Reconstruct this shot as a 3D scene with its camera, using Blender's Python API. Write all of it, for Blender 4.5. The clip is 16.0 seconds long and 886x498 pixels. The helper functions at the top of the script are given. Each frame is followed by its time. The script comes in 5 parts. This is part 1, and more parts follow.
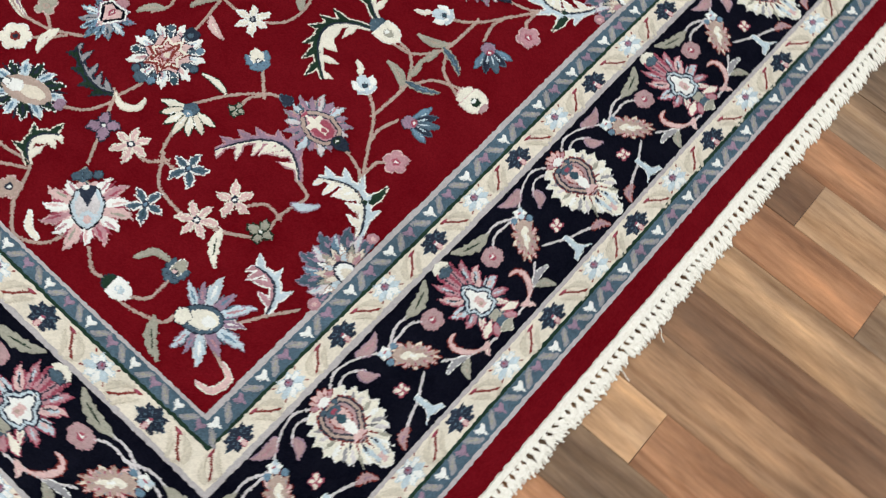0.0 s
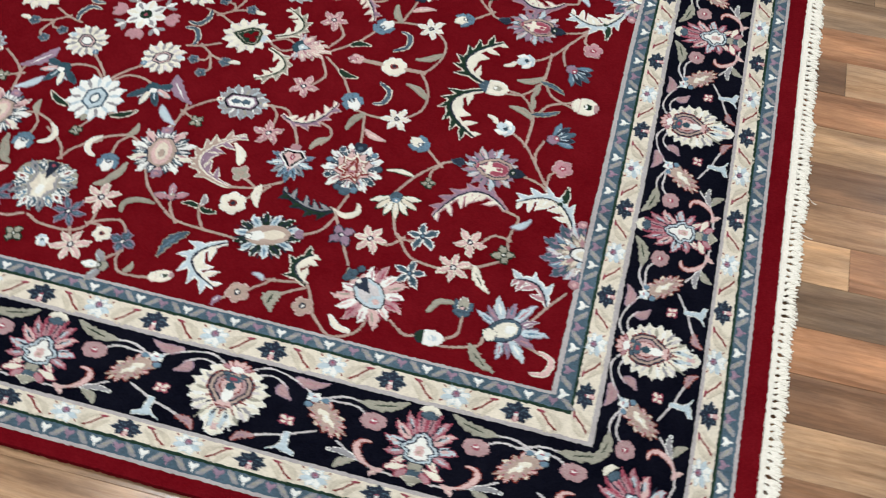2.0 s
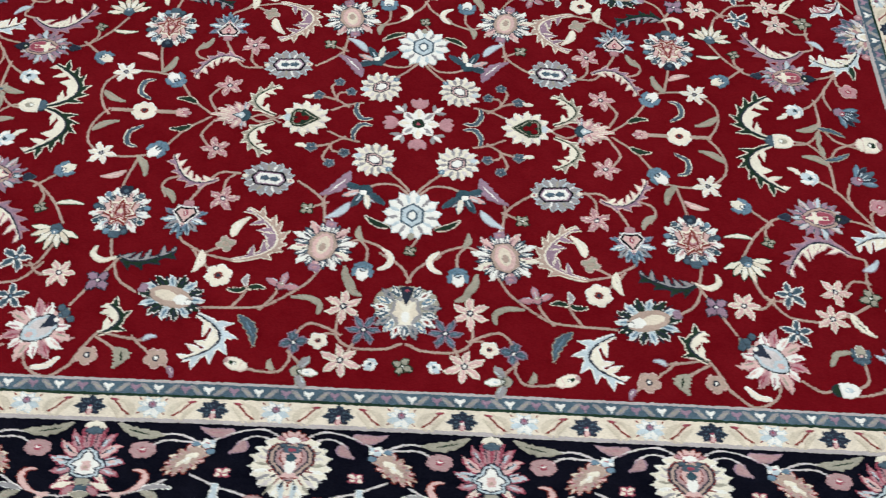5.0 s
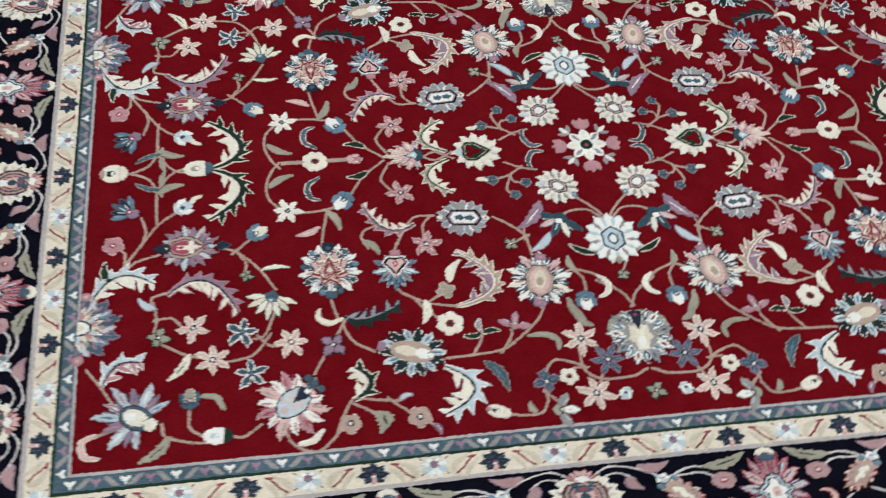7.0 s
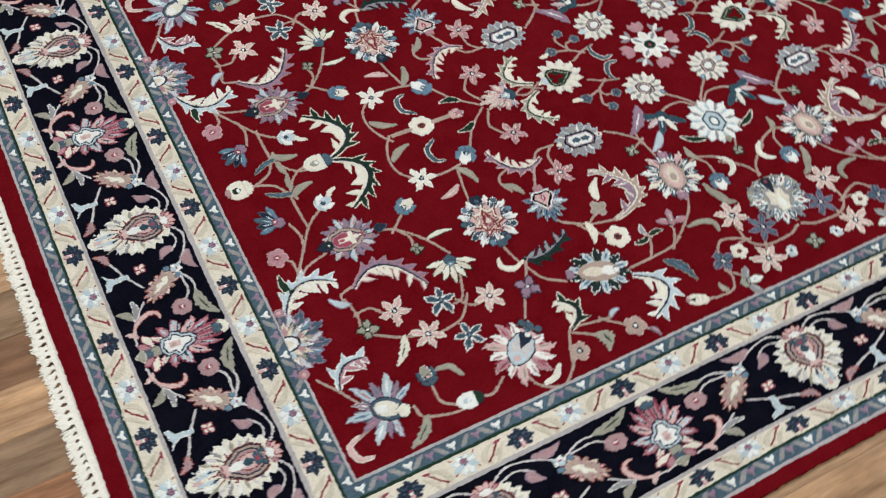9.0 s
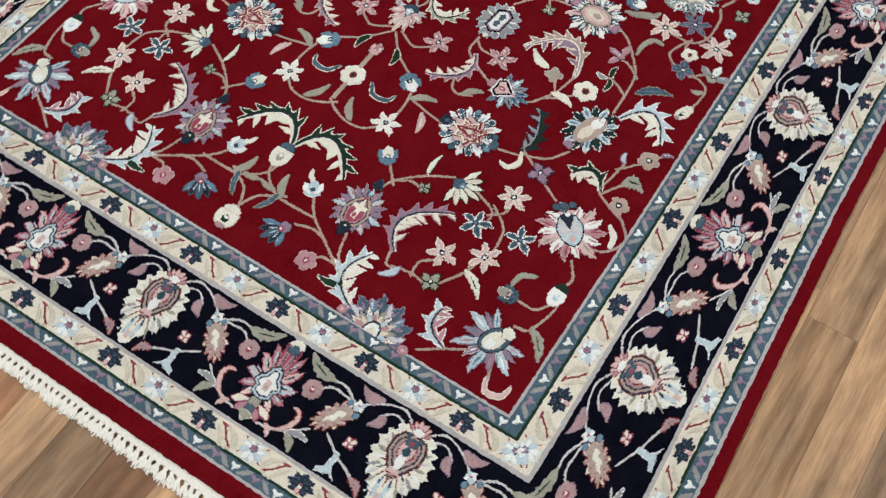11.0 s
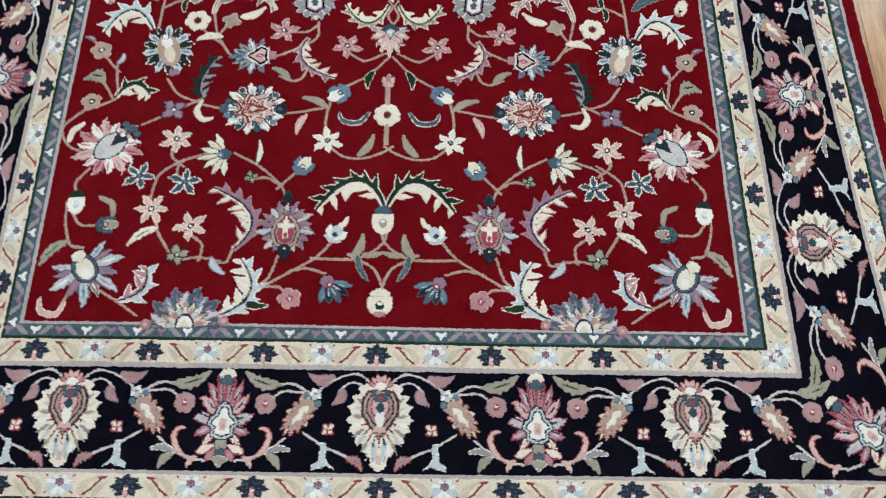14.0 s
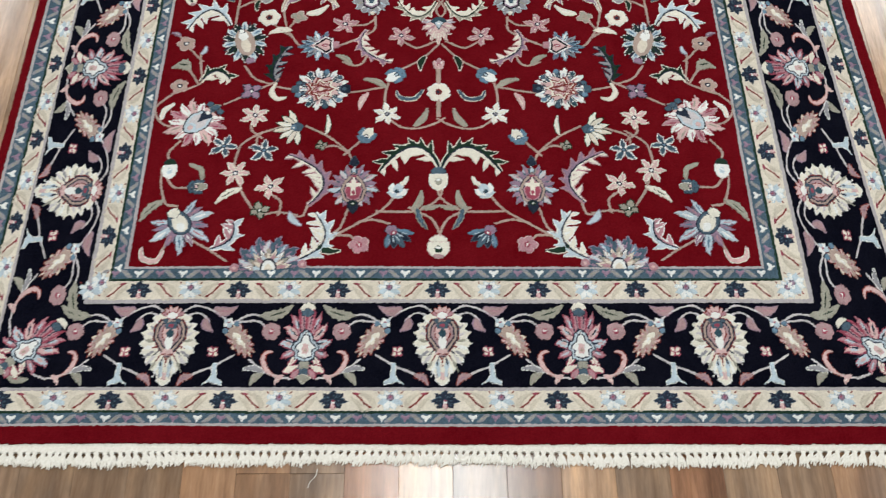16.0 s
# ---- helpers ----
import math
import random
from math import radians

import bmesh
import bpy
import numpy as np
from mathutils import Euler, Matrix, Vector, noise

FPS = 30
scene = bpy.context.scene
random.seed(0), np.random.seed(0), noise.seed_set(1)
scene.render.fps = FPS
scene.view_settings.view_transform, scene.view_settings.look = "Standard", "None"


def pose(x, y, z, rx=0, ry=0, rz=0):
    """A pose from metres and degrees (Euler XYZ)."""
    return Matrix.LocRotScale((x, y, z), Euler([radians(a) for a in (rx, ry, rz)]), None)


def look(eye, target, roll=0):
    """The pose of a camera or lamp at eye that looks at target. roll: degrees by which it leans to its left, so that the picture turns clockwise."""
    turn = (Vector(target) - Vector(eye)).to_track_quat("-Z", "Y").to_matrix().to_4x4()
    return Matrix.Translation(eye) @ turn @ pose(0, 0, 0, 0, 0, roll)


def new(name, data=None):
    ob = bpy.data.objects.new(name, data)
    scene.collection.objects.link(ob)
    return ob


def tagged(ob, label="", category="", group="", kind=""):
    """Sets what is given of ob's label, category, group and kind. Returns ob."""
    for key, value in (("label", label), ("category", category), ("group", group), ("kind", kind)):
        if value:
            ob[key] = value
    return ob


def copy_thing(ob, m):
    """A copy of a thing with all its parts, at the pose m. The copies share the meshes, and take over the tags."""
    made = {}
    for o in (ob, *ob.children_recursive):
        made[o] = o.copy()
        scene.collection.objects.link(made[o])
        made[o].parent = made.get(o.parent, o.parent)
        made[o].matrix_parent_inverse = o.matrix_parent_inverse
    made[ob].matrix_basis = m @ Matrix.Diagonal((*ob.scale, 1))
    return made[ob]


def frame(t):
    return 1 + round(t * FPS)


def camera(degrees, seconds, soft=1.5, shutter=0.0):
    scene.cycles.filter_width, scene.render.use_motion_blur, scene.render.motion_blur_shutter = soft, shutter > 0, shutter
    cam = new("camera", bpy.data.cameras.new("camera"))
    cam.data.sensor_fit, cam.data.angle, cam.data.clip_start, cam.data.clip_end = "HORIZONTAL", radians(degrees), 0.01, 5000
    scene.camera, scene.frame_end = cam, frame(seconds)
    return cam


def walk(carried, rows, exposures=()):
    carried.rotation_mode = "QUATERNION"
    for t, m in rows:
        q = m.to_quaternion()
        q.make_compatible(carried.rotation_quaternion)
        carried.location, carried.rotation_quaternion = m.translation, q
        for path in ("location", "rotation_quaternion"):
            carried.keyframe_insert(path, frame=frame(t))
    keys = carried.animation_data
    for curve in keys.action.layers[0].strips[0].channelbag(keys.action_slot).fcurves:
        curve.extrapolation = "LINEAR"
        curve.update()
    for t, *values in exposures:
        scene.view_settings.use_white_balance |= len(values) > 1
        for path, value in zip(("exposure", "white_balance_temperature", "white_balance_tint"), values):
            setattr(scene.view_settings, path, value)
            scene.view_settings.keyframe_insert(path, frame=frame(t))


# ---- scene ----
cam = camera(45.4, 16.0, soft=1.05, shutter=0.45)
PATH = [
    (0, (1.12, -0.645, 1.14), (0.715, 0.092, -0.674), 13.5),
    (0.5, (1.053, -0.797, 1.156), (0.745, 0.054, -0.627), 14.4),
    (1, (1.014, -0.981, 1.214), (0.702, -0.045, -0.525), 7.2),
    (1.5, (0.936, -1.091, 1.252), (0.637, -0.064, -0.438), 3.3),
    (2, (0.806, -1.166, 1.27), (0.549, -0.072, -0.385), 2.1),
    (2.5, (0.68, -1.229, 1.281), (0.519, -0.079, -0.348), 3.9),
    (3, (0.54, -1.312, 1.299), (0.409, -0.127, -0.307), 3.0),
    (3.5, (0.419, -1.306, 1.3), (0.325, -0.09, -0.285), 2.8),
    (4, (0.298, -1.261, 1.303), (0.223, -0.051, -0.289), 2.4),
    (4.5, (0.187, -1.236, 1.293), (0.148, -0.028, -0.3), 2.7),
    (4.7, (0.129, -1.236, 1.291), (0.108, -0.029, -0.304), 2.7),
    (6.8, (-0.428, -1.117, 1.338), (-0.184, 0.018, -0.291), 7.4),
    (7, (-0.497, -1.124, 1.342), (-0.223, 0.006, -0.286), 6.9),
    (7.5, (-0.66, -1.143, 1.359), (-0.337, -0.032, -0.272), 5.9),
    (8, (-0.792, -1.11, 1.34), (-0.396, -0.023, -0.291), 7.0),
    (8.5, (-0.91, -1.042, 1.341), (-0.422, -0.021, -0.308), 6.6),
    (9, (-1.034, -0.992, 1.339), (-0.42, -0.053, -0.317), 6.7),
    (9.5, (-1.192, -0.943, 1.351), (-0.478, -0.111, -0.323), 5.0),
    (9.7, (-1.233, -0.912, 1.349), (-0.483, -0.124, -0.33), 4.6),
    (11.8, (-1.311, -0.515, 1.319), (-0.426, -0.152, -0.437), -0.1),
    (12, (-1.318, -0.448, 1.316), (-0.419, -0.142, -0.444), 0.1),
    (12.5, (-1.33, -0.276, 1.329), (-0.448, -0.138, -0.461), 0.8),
    (13, (-1.331, -0.194, 1.343), (-0.479, -0.154, -0.467), 3.1),
    (13.5, (-1.33, -0.154, 1.343), (-0.478, -0.143, -0.466), 3.1),
    (14, (-1.404, -0.059, 1.35), (-0.467, -0.097, -0.417), 3.1),
    (14.5, (-1.49, -0.012, 1.371), (-0.481, -0.102, -0.353), 3.8),
    (15, (-1.548, -0.022, 1.389), (-0.526, -0.105, -0.328), 3.1),
    (15.5, (-1.604, -0.035, 1.415), (-0.573, -0.068, -0.298), 1.5),
    (16, (-1.666, -0.003, 1.436), (-0.615, -0.008, -0.266), 0.2),
]
walk(cam, [(t, look(eye, target, roll)) for t, eye, target, roll in PATH],
     exposures=[(0, 0.05), (4.5, 0.05), (7.0, -0.09), (16.0, -0.13)])

# ---- world and light ----
world = bpy.data.worlds.new("world")
scene.world = world
world.use_nodes = True
world.node_tree.nodes["Background"].inputs["Color"].default_value = (0.8, 0.9, 1.0, 1)
world.node_tree.nodes["Background"].inputs["Strength"].default_value = 0.3
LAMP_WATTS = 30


def overhead_lamp(x, y):
    """An unseen area lamp below the ceiling, inferred from glare on the floor."""
    lamp = new("overhead_lamp", bpy.data.lights.new("overhead_lamp", "AREA"))
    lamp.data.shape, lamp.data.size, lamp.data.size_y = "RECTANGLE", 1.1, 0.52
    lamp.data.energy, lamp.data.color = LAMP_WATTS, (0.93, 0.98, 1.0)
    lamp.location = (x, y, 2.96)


# no lamp is seen; grid set for glare west of the rug, none east
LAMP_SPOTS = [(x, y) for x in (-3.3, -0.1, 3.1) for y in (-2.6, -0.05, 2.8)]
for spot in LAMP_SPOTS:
    overhead_lamp(*spot)


# ---- materials ----
def material(name, rough=0.8):
    mat = bpy.data.materials.new(name)
    mat.use_nodes = True
    nodes, links = mat.node_tree.nodes, mat.node_tree.links
    shader = nodes["Principled BSDF"]
    shader.inputs["Roughness"].default_value = rough
    return mat, nodes, links, shader


def noise_node(nodes, links, vector, scale, detail=2.0, rough=0.5):
    n = nodes.new("ShaderNodeTexNoise")
    n.inputs["Scale"].default_value, n.inputs["Detail"].default_value = scale, detail
    n.inputs["Roughness"].default_value = rough
    links.new(vector, n.inputs["Vector"])
    return n.outputs["Fac"]


def ramp(nodes, links, fac, stops):
    n = nodes.new("ShaderNodeValToRGB")
    while len(n.color_ramp.elements) < len(stops):
        n.color_ramp.elements.new(0.5)
    for e, (p, c) in zip(n.color_ramp.elements, stops):
        e.position, e.color = p, (*c, 1)
    links.new(fac, n.inputs["Fac"])
    return n.outputs["Color"]


def wool(name, colour, spread=0.25, pile=1.0):
    """Cut wool pile: knots of about two millimetres, uneven dye, a soft sheen."""
    mat, nodes, links, shader = material("wool_" + name, 0.92)
    place = nodes.new("ShaderNodeNewGeometry").outputs["Position"]
    knots = noise_node(nodes, links, place, 330, 3, 0.75)
    dye = noise_node(nodes, links, place, 26, 3, 0.6)
    broad = noise_node(nodes, links, place, 4.5, 2, 0.5)
    both = nodes.new("ShaderNodeMath")
    both.operation = "MULTIPLY_ADD"
    both.inputs[1].default_value = 0.6
    tufts = nodes.new("ShaderNodeTexVoronoi")
    tufts.inputs["Scale"].default_value = 560
    links.new(place, tufts.inputs["Vector"])
    single = nodes.new("ShaderNodeSeparateColor")
    links.new(tufts.outputs["Color"], single.inputs[0])
    mixed = nodes.new("ShaderNodeMath")
    mixed.operation = "MULTIPLY_ADD"
    mixed.inputs[1].default_value, mixed.inputs[2].default_value = 0.3, 0.35
    links.new(single.outputs[0], mixed.inputs[0])
    half = nodes.new("ShaderNodeMath")
    half.operation = "MULTIPLY"
    half.inputs[1].default_value = 0.4
    links.new(dye, half.inputs[0])
    swing = nodes.new("ShaderNodeMath")
    swing.operation = "MULTIPLY_ADD"
    swing.inputs[1].default_value = 0.22
    links.new(broad, swing.inputs[0])
    links.new(half.outputs[0], swing.inputs[2])
    lower = nodes.new("ShaderNodeMath")
    lower.operation = "SUBTRACT"
    lower.inputs[1].default_value = 0.11
    links.new(swing.outputs[0], lower.inputs[0])
    links.new(lower.outputs[0], both.inputs[2])
    links.new(mixed.outputs[0], both.inputs[0])
    lo = tuple(c * (1 - spread) for c in colour)
    hi = tuple(min(0.95, c * (1 + spread) + 0.004) for c in colour)
    links.new(ramp(nodes, links, both.outputs[0], [(0.33, lo), (0.67, hi)]), shader.inputs["Base Color"])
    bump = nodes.new("ShaderNodeBump")
    bump.inputs["Strength"].default_value, bump.inputs["Distance"].default_value = 0.8 * pile, 0.002
    links.new(knots, bump.inputs["Height"])
    links.new(bump.outputs[0], shader.inputs["Normal"])
    shader.inputs["Specular IOR Level"].default_value = 0.0
    shader.inputs["Sheen Weight"].default_value = 0.004
    return mat


WOOL = {
    "red": wool("red", (0.122, 0.0021, 0.006), 0.22),
    "navy": wool("navy", (0.0022, 0.0026, 0.0075), 0.4),
    "cream": wool("cream", (0.68, 0.63, 0.535), 0.16),
    "ivory": wool("ivory", (0.74, 0.72, 0.63), 0.14),
    "white": wool("white", (0.78, 0.80, 0.78), 0.10),
    "pale": wool("pale_blue", (0.48, 0.58, 0.64), 0.2),
    "blue": wool("blue", (0.134, 0.227, 0.311), 0.3),
    "slate": wool("slate", (0.070, 0.115, 0.155), 0.35),
    "grey": wool("grey", (0.29, 0.29, 0.31), 0.2),
    "mauve": wool("mauve", (0.29, 0.2, 0.275), 0.25),
    "pink": wool("pink", (0.437, 0.244, 0.277), 0.25),
    "rose": wool("rose", (0.32, 0.072, 0.11), 0.3),
    "blush": wool("blush", (0.62, 0.44, 0.43), 0.2),
    "taupe": wool("taupe", (0.42, 0.325, 0.28), 0.2),
    "sage": wool("sage", (0.335, 0.33, 0.275), 0.22),
    "green": wool("green", (0.015, 0.035, 0.022), 0.35),
    "teal": wool("teal", (0.035, 0.075, 0.10), 0.35),
    "ink": wool("ink", (0.022, 0.03, 0.05), 0.4),
    "mist": wool("mist", (0.58, 0.555, 0.57), 0.2),
    "dusty": wool("dusty_rose", (0.40, 0.27, 0.28), 0.22),
    "edging": wool("edging", (0.41, 0.387, 0.395), 0.2),
    "sand": wool("sand", (0.575, 0.53, 0.44), 0.2),
    "rust": wool("rust", (0.20, 0.035, 0.03), 0.3),
}


def cotton():
    mat, nodes, links, shader = material("undyed_cotton", 0.9)
    place = nodes.new("ShaderNodeNewGeometry").outputs["Position"]
    fac = noise_node(nodes, links, place, 300, 3, 0.7)
    links.new(ramp(nodes, links, fac, [(0.3, (0.74, 0.71, 0.63)), (0.7, (0.90, 0.89, 0.83))]), shader.inputs["Base Color"])
    bump = nodes.new("ShaderNodeBump")
    bump.inputs["Strength"].default_value, bump.inputs["Distance"].default_value = 0.5, 0.001
    links.new(fac, bump.inputs["Height"])
    links.new(bump.outputs[0], shader.inputs["Normal"])
    return mat


COTTON = cotton()


def laminate(name, tones):
    """Wood-print laminate strips, every strip another tone; grain runs along x."""
    mat, nodes, links, shader = material("laminate_" + name, 0.2)
    shader.inputs["Specular IOR Level"].default_value = 0.85
    info = nodes.new("ShaderNodeObjectInfo").outputs["Random"]
    isle = nodes.new("ShaderNodeNewGeometry")
    place = isle.outputs["Position"]
    add = nodes.new("ShaderNodeMath")
    links.new(info, add.inputs[0])
    links.new(isle.outputs["Random Per Island"], add.inputs[1])
    wrap = nodes.new("ShaderNodeMath")
    wrap.operation = "FRACT"
    links.new(add.outputs[0], wrap.inputs[0])
    shift = nodes.new("ShaderNodeVectorMath")
    shift.operation = "MULTIPLY_ADD"
    shift.inputs[1].default_value = (1, 1, 1)
    links.new(place, shift.inputs[0])
    far = nodes.new("ShaderNodeCombineXYZ")
    times = nodes.new("ShaderNodeMath")
    times.operation = "MULTIPLY"
    times.inputs[1].default_value = 37
    links.new(wrap.outputs[0], times.inputs[0])
    for k in range(3):
        links.new(times.outputs[0], far.inputs[k])
    links.new(far.outputs[0], shift.inputs[2])
    stretch = nodes.new("ShaderNodeVectorMath")
    stretch.operation = "MULTIPLY"
    stretch.inputs[1].default_value = (0.09, 1, 1)
    links.new(shift.outputs[0], stretch.inputs[0])
    streak = noise_node(nodes, links, stretch.outputs[0], 30, 6, 0.7)
    fine = noise_node(nodes, links, stretch.outputs[0], 260, 3, 0.7)
    flame = nodes.new("ShaderNodeVectorMath")
    flame.operation = "MULTIPLY"
    flame.inputs[1].default_value = (0.35, 1, 1)
    links.new(shift.outputs[0], flame.inputs[0])
    warp = noise_node(nodes, links, flame.outputs[0], 14, 4, 0.6)
    tones = [tuple(1.12 * (0.88 * c + 0.04 * sum(t)) for c in t) for t in tones]
    tone = ramp(nodes, links, wrap.outputs[0], [(0.0, tones[0]), (1.0, tones[1])])
    grain = ramp(nodes, links, streak, [(0.27, (0.50, 0.42, 0.36)), (0.5, (0.98, 0.95, 0.92)), (0.72, (1.36, 1.30, 1.20))])
    pores = ramp(nodes, links, fine, [(0.35, (0.82, 0.8, 0.78)), (0.6, (1.05, 1.05, 1.05))])
    broad = ramp(nodes, links, warp, [(0.3, (0.62, 0.62, 0.64)), (0.7, (1.3, 1.22, 1.10))])
    wave = nodes.new("ShaderNodeTexWave")
    wave.bands_direction = "Y"
    wave.inputs["Scale"].default_value, wave.inputs["Distortion"].default_value = 7, 16.0
    wave.inputs["Detail"].default_value, wave.inputs["Detail Scale"].default_value = 2, 1.6
    links.new(stretch.outputs[0], wave.inputs["Vector"])
    rings = ramp(nodes, links, wave.outputs["Fac"], [(0.0, (0.80, 0.76, 0.72)), (0.5, (1.0, 1.0, 1.0)), (1.0, (1.06, 1.05, 1.03))])
    out = tone
    for layer in (grain, rings, pores, broad):
        mix = nodes.new("ShaderNodeMix")
        mix.data_type, mix.blend_type = "RGBA", "MULTIPLY"
        mix.inputs[0].default_value = 1
        links.new(out, mix.inputs[6])
        links.new(layer, mix.inputs[7])
        out = mix.outputs[2]
    links.new(out, shader.inputs["Base Color"])
    bump = nodes.new("ShaderNodeBump")
    bump.inputs["Strength"].default_value, bump.inputs["Distance"].default_value = 0.06, 0.0002
    links.new(fine, bump.inputs["Height"])
    links.new(bump.outputs[0], shader.inputs["Normal"])
    return mat


LAMINATE = {
    "dark": laminate("dark_brown", ((0.165, 0.09, 0.053), (0.22, 0.125, 0.076))),
    "mid": laminate("mid_brown", ((0.28, 0.165, 0.094), (0.34, 0.205, 0.12))),
    "red": laminate("reddish", ((0.34, 0.17, 0.09), (0.4, 0.205, 0.11))),
    "grey": laminate("greyish", ((0.225, 0.15, 0.096), (0.285, 0.198, 0.133))),
    "tan": laminate("tan", ((0.38, 0.245, 0.143), (0.46, 0.3, 0.18))),
    "light": laminate("light", ((0.6, 0.39, 0.23), (0.64, 0.42, 0.25))),
}


def plaster(name, colour):
    mat, nodes, links, shader = material(name, 0.9)
    place = nodes.new("ShaderNodeNewGeometry").outputs["Position"]
    fac = noise_node(nodes, links, place, 3, 4, 0.6)
    links.new(ramp(nodes, links, fac, [(0.3, tuple(c * 0.94 for c in colour)), (0.7, colour)]), shader.inputs["Base Color"])
    return mat


PAINT = plaster("wall_paint", (0.74, 0.73, 0.70))
CEILING = plaster("ceiling_paint", (0.80, 0.80, 0.79))


# ---- building helpers ----
def part(name, bm, mats, parent=None, label=""):
    data = bpy.data.meshes.new(name)
    bm.to_mesh(data)
    bm.free()
    for m in mats if isinstance(mats, (list, tuple)) else [mats]:
        data.materials.append(m)
    ob = new(name, data)
    ob.parent = parent
    return tagged(ob, label)


def box_into(bm, x0, x1, y0, y1, z0, z1):
    v = [bm.verts.new(p) for p in ((x0, y0, z0), (x1, y0, z0), (x1, y1, z0), (x0, y1, z0),
                                   (x0, y0, z1), (x1, y0, z1), (x1, y1, z1), (x0, y1, z1))]
    for f in ((3, 2, 1, 0), (4, 5, 6, 7), (0, 1, 5, 4), (1, 2, 6, 5), (2, 3, 7, 6), (3, 0, 4, 7)):
        bm.faces.new([v[i] for i in f])


def block(name, x0, x1, y0, y1, z0, z1, mat, parent=None, label=""):
    bm = bmesh.new()
    box_into(bm, x0, x1, y0, y1, z0, z1)
    return part(name, bm, mat, parent, label)


# ---- the room ----
FLOOR = -0.012
X0, X1, Y0, Y1, TOP = -4.2, 4.2, -3.8, 4.0, 3.0
for name, box in (("wall_west", (X0 - 0.12, X0, Y0, Y1)), ("wall_east", (X1, X1 + 0.12, Y0, Y1)),
                  ("wall_south", (X0 - 0.12, X1 + 0.12, Y0 - 0.12, Y0)), ("wall_north", (X0 - 0.12, X1 + 0.12, Y1, Y1 + 0.12))):
    tagged(block(name, *box, FLOOR - 0.02, TOP, PAINT), "plain off-white painted wall of the showroom", "wall", kind="structure")
tagged(block("ceiling", X0 - 0.12, X1 + 0.12, Y0 - 0.12, Y1 + 0.12, TOP, TOP + 0.1, CEILING), "plain white painted ceiling", "ceiling", kind="structure")
floor = tagged(block("floor", X0, X1, Y0, Y1, FLOOR - 0.02, FLOOR - 0.0012, plaster("dark_joint", (0.05, 0.03, 0.02))),
               "glossy brown wood-strip laminate floor in mixed tones", "floor", kind="structure")


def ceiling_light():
    """Unseen ceiling panel, added over its lamp: metal frame round an opal diffuser."""
    ob = tagged(new("ceiling_light"), "unseen flat white ceiling panel in a thin frame, added to house a lamp", "ceiling light", "ceiling lights")
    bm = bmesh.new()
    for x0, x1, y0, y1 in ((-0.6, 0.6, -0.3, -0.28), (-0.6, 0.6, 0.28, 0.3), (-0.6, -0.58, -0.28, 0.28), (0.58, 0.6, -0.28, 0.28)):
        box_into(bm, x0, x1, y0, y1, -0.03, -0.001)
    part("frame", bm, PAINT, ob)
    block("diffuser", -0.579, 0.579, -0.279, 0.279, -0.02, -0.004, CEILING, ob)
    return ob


# housings added at every lamp spot, all out of view
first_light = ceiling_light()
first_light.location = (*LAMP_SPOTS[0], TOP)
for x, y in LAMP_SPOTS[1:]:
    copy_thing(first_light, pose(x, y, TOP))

# ---- the rug: ground of the pile ----
rug = tagged(new("rug"), "red wool rug with floral vines and navy border, lying flat", "rug")
BAND_KEYS = ("line", "guard", "dark", "cream", "grey", "navy", "grey2", "cream2", "dark2", "guard2", "trim", "edge")
# outer limit of every band, from the field outwards, on the four sides
WEST = dict(zip(BAND_KEYS, (0.816, 0.834, 0.838, 0.871, 0.878, 1.019, 1.024, 1.056, 1.060, 1.076, 1.080, 1.106)))
EAST = dict(zip(BAND_KEYS, (0.813, 0.834, 0.838, 0.866, 0.873, 0.996, 1.001, 1.028, 1.032, 1.052, 1.057, 1.085)))
SOUTH = dict(zip(BAND_KEYS, (0.513, 0.531, 0.535, 0.567, 0.573, 0.690, 0.695, 0.721, 0.725, 0.744, 0.749, 0.768)))
NORTH = dict(zip(BAND_KEYS, (0.495, 0.512, 0.516, 0.543, 0.549, 0.667, 0.671, 0.696, 0.700, 0.722, 0.727, 0.742)))
FIELD = (-0.812, 0.806, -0.509, 0.490)


def flared(x, y):
    """The long side widens a little towards its western corner."""
    return y - 0.022 * min(1.1, max(0.0, (-x - 0.28) / 0.5)) * min(1.0, max(0.0, (-y - 0.50) / 0.2))


def ring(name, inner, outer, z0, z1, mat, parent, label=""):
    """A rectangular band of pile between two rectangles (west, east, south, north), its edges uneven by a knot's width."""
    bm = bmesh.new()
    rows = []
    n = 560
    for (w, e, s, o), z in ((inner, z0), (inner, z1), (outer, z1), (outer, z0)):
        row = []
        corners = ((w, s), (e, s), (e, o), (w, o))
        for k in range(4):
            a, b = corners[k], corners[(k + 1) % 4]
            for i in range(n):
                f = i / n
                x, y = a[0] + (b[0] - a[0]) * f, a[1] + (b[1] - a[1]) * f
                p = Vector((x * 3, y * 3, 0.5))
                shift = noise.noise_vector(p) * 0.003 + noise.noise_vector(p * 110 + Vector((0, 0, e * 9))) * 0.0017
                row.append(bm.verts.new((x + shift.x, flared(x, y) + shift.y, z)))
        rows.append(row)
    m = 4 * n
    for r in range(3):
        for i in range(m):
            j = (i + 1) % m
            bm.faces.new((rows[r][i], rows[r][j], rows[r + 1][j], rows[r + 1][i]))
    return part(name, bm, mat, parent, label)


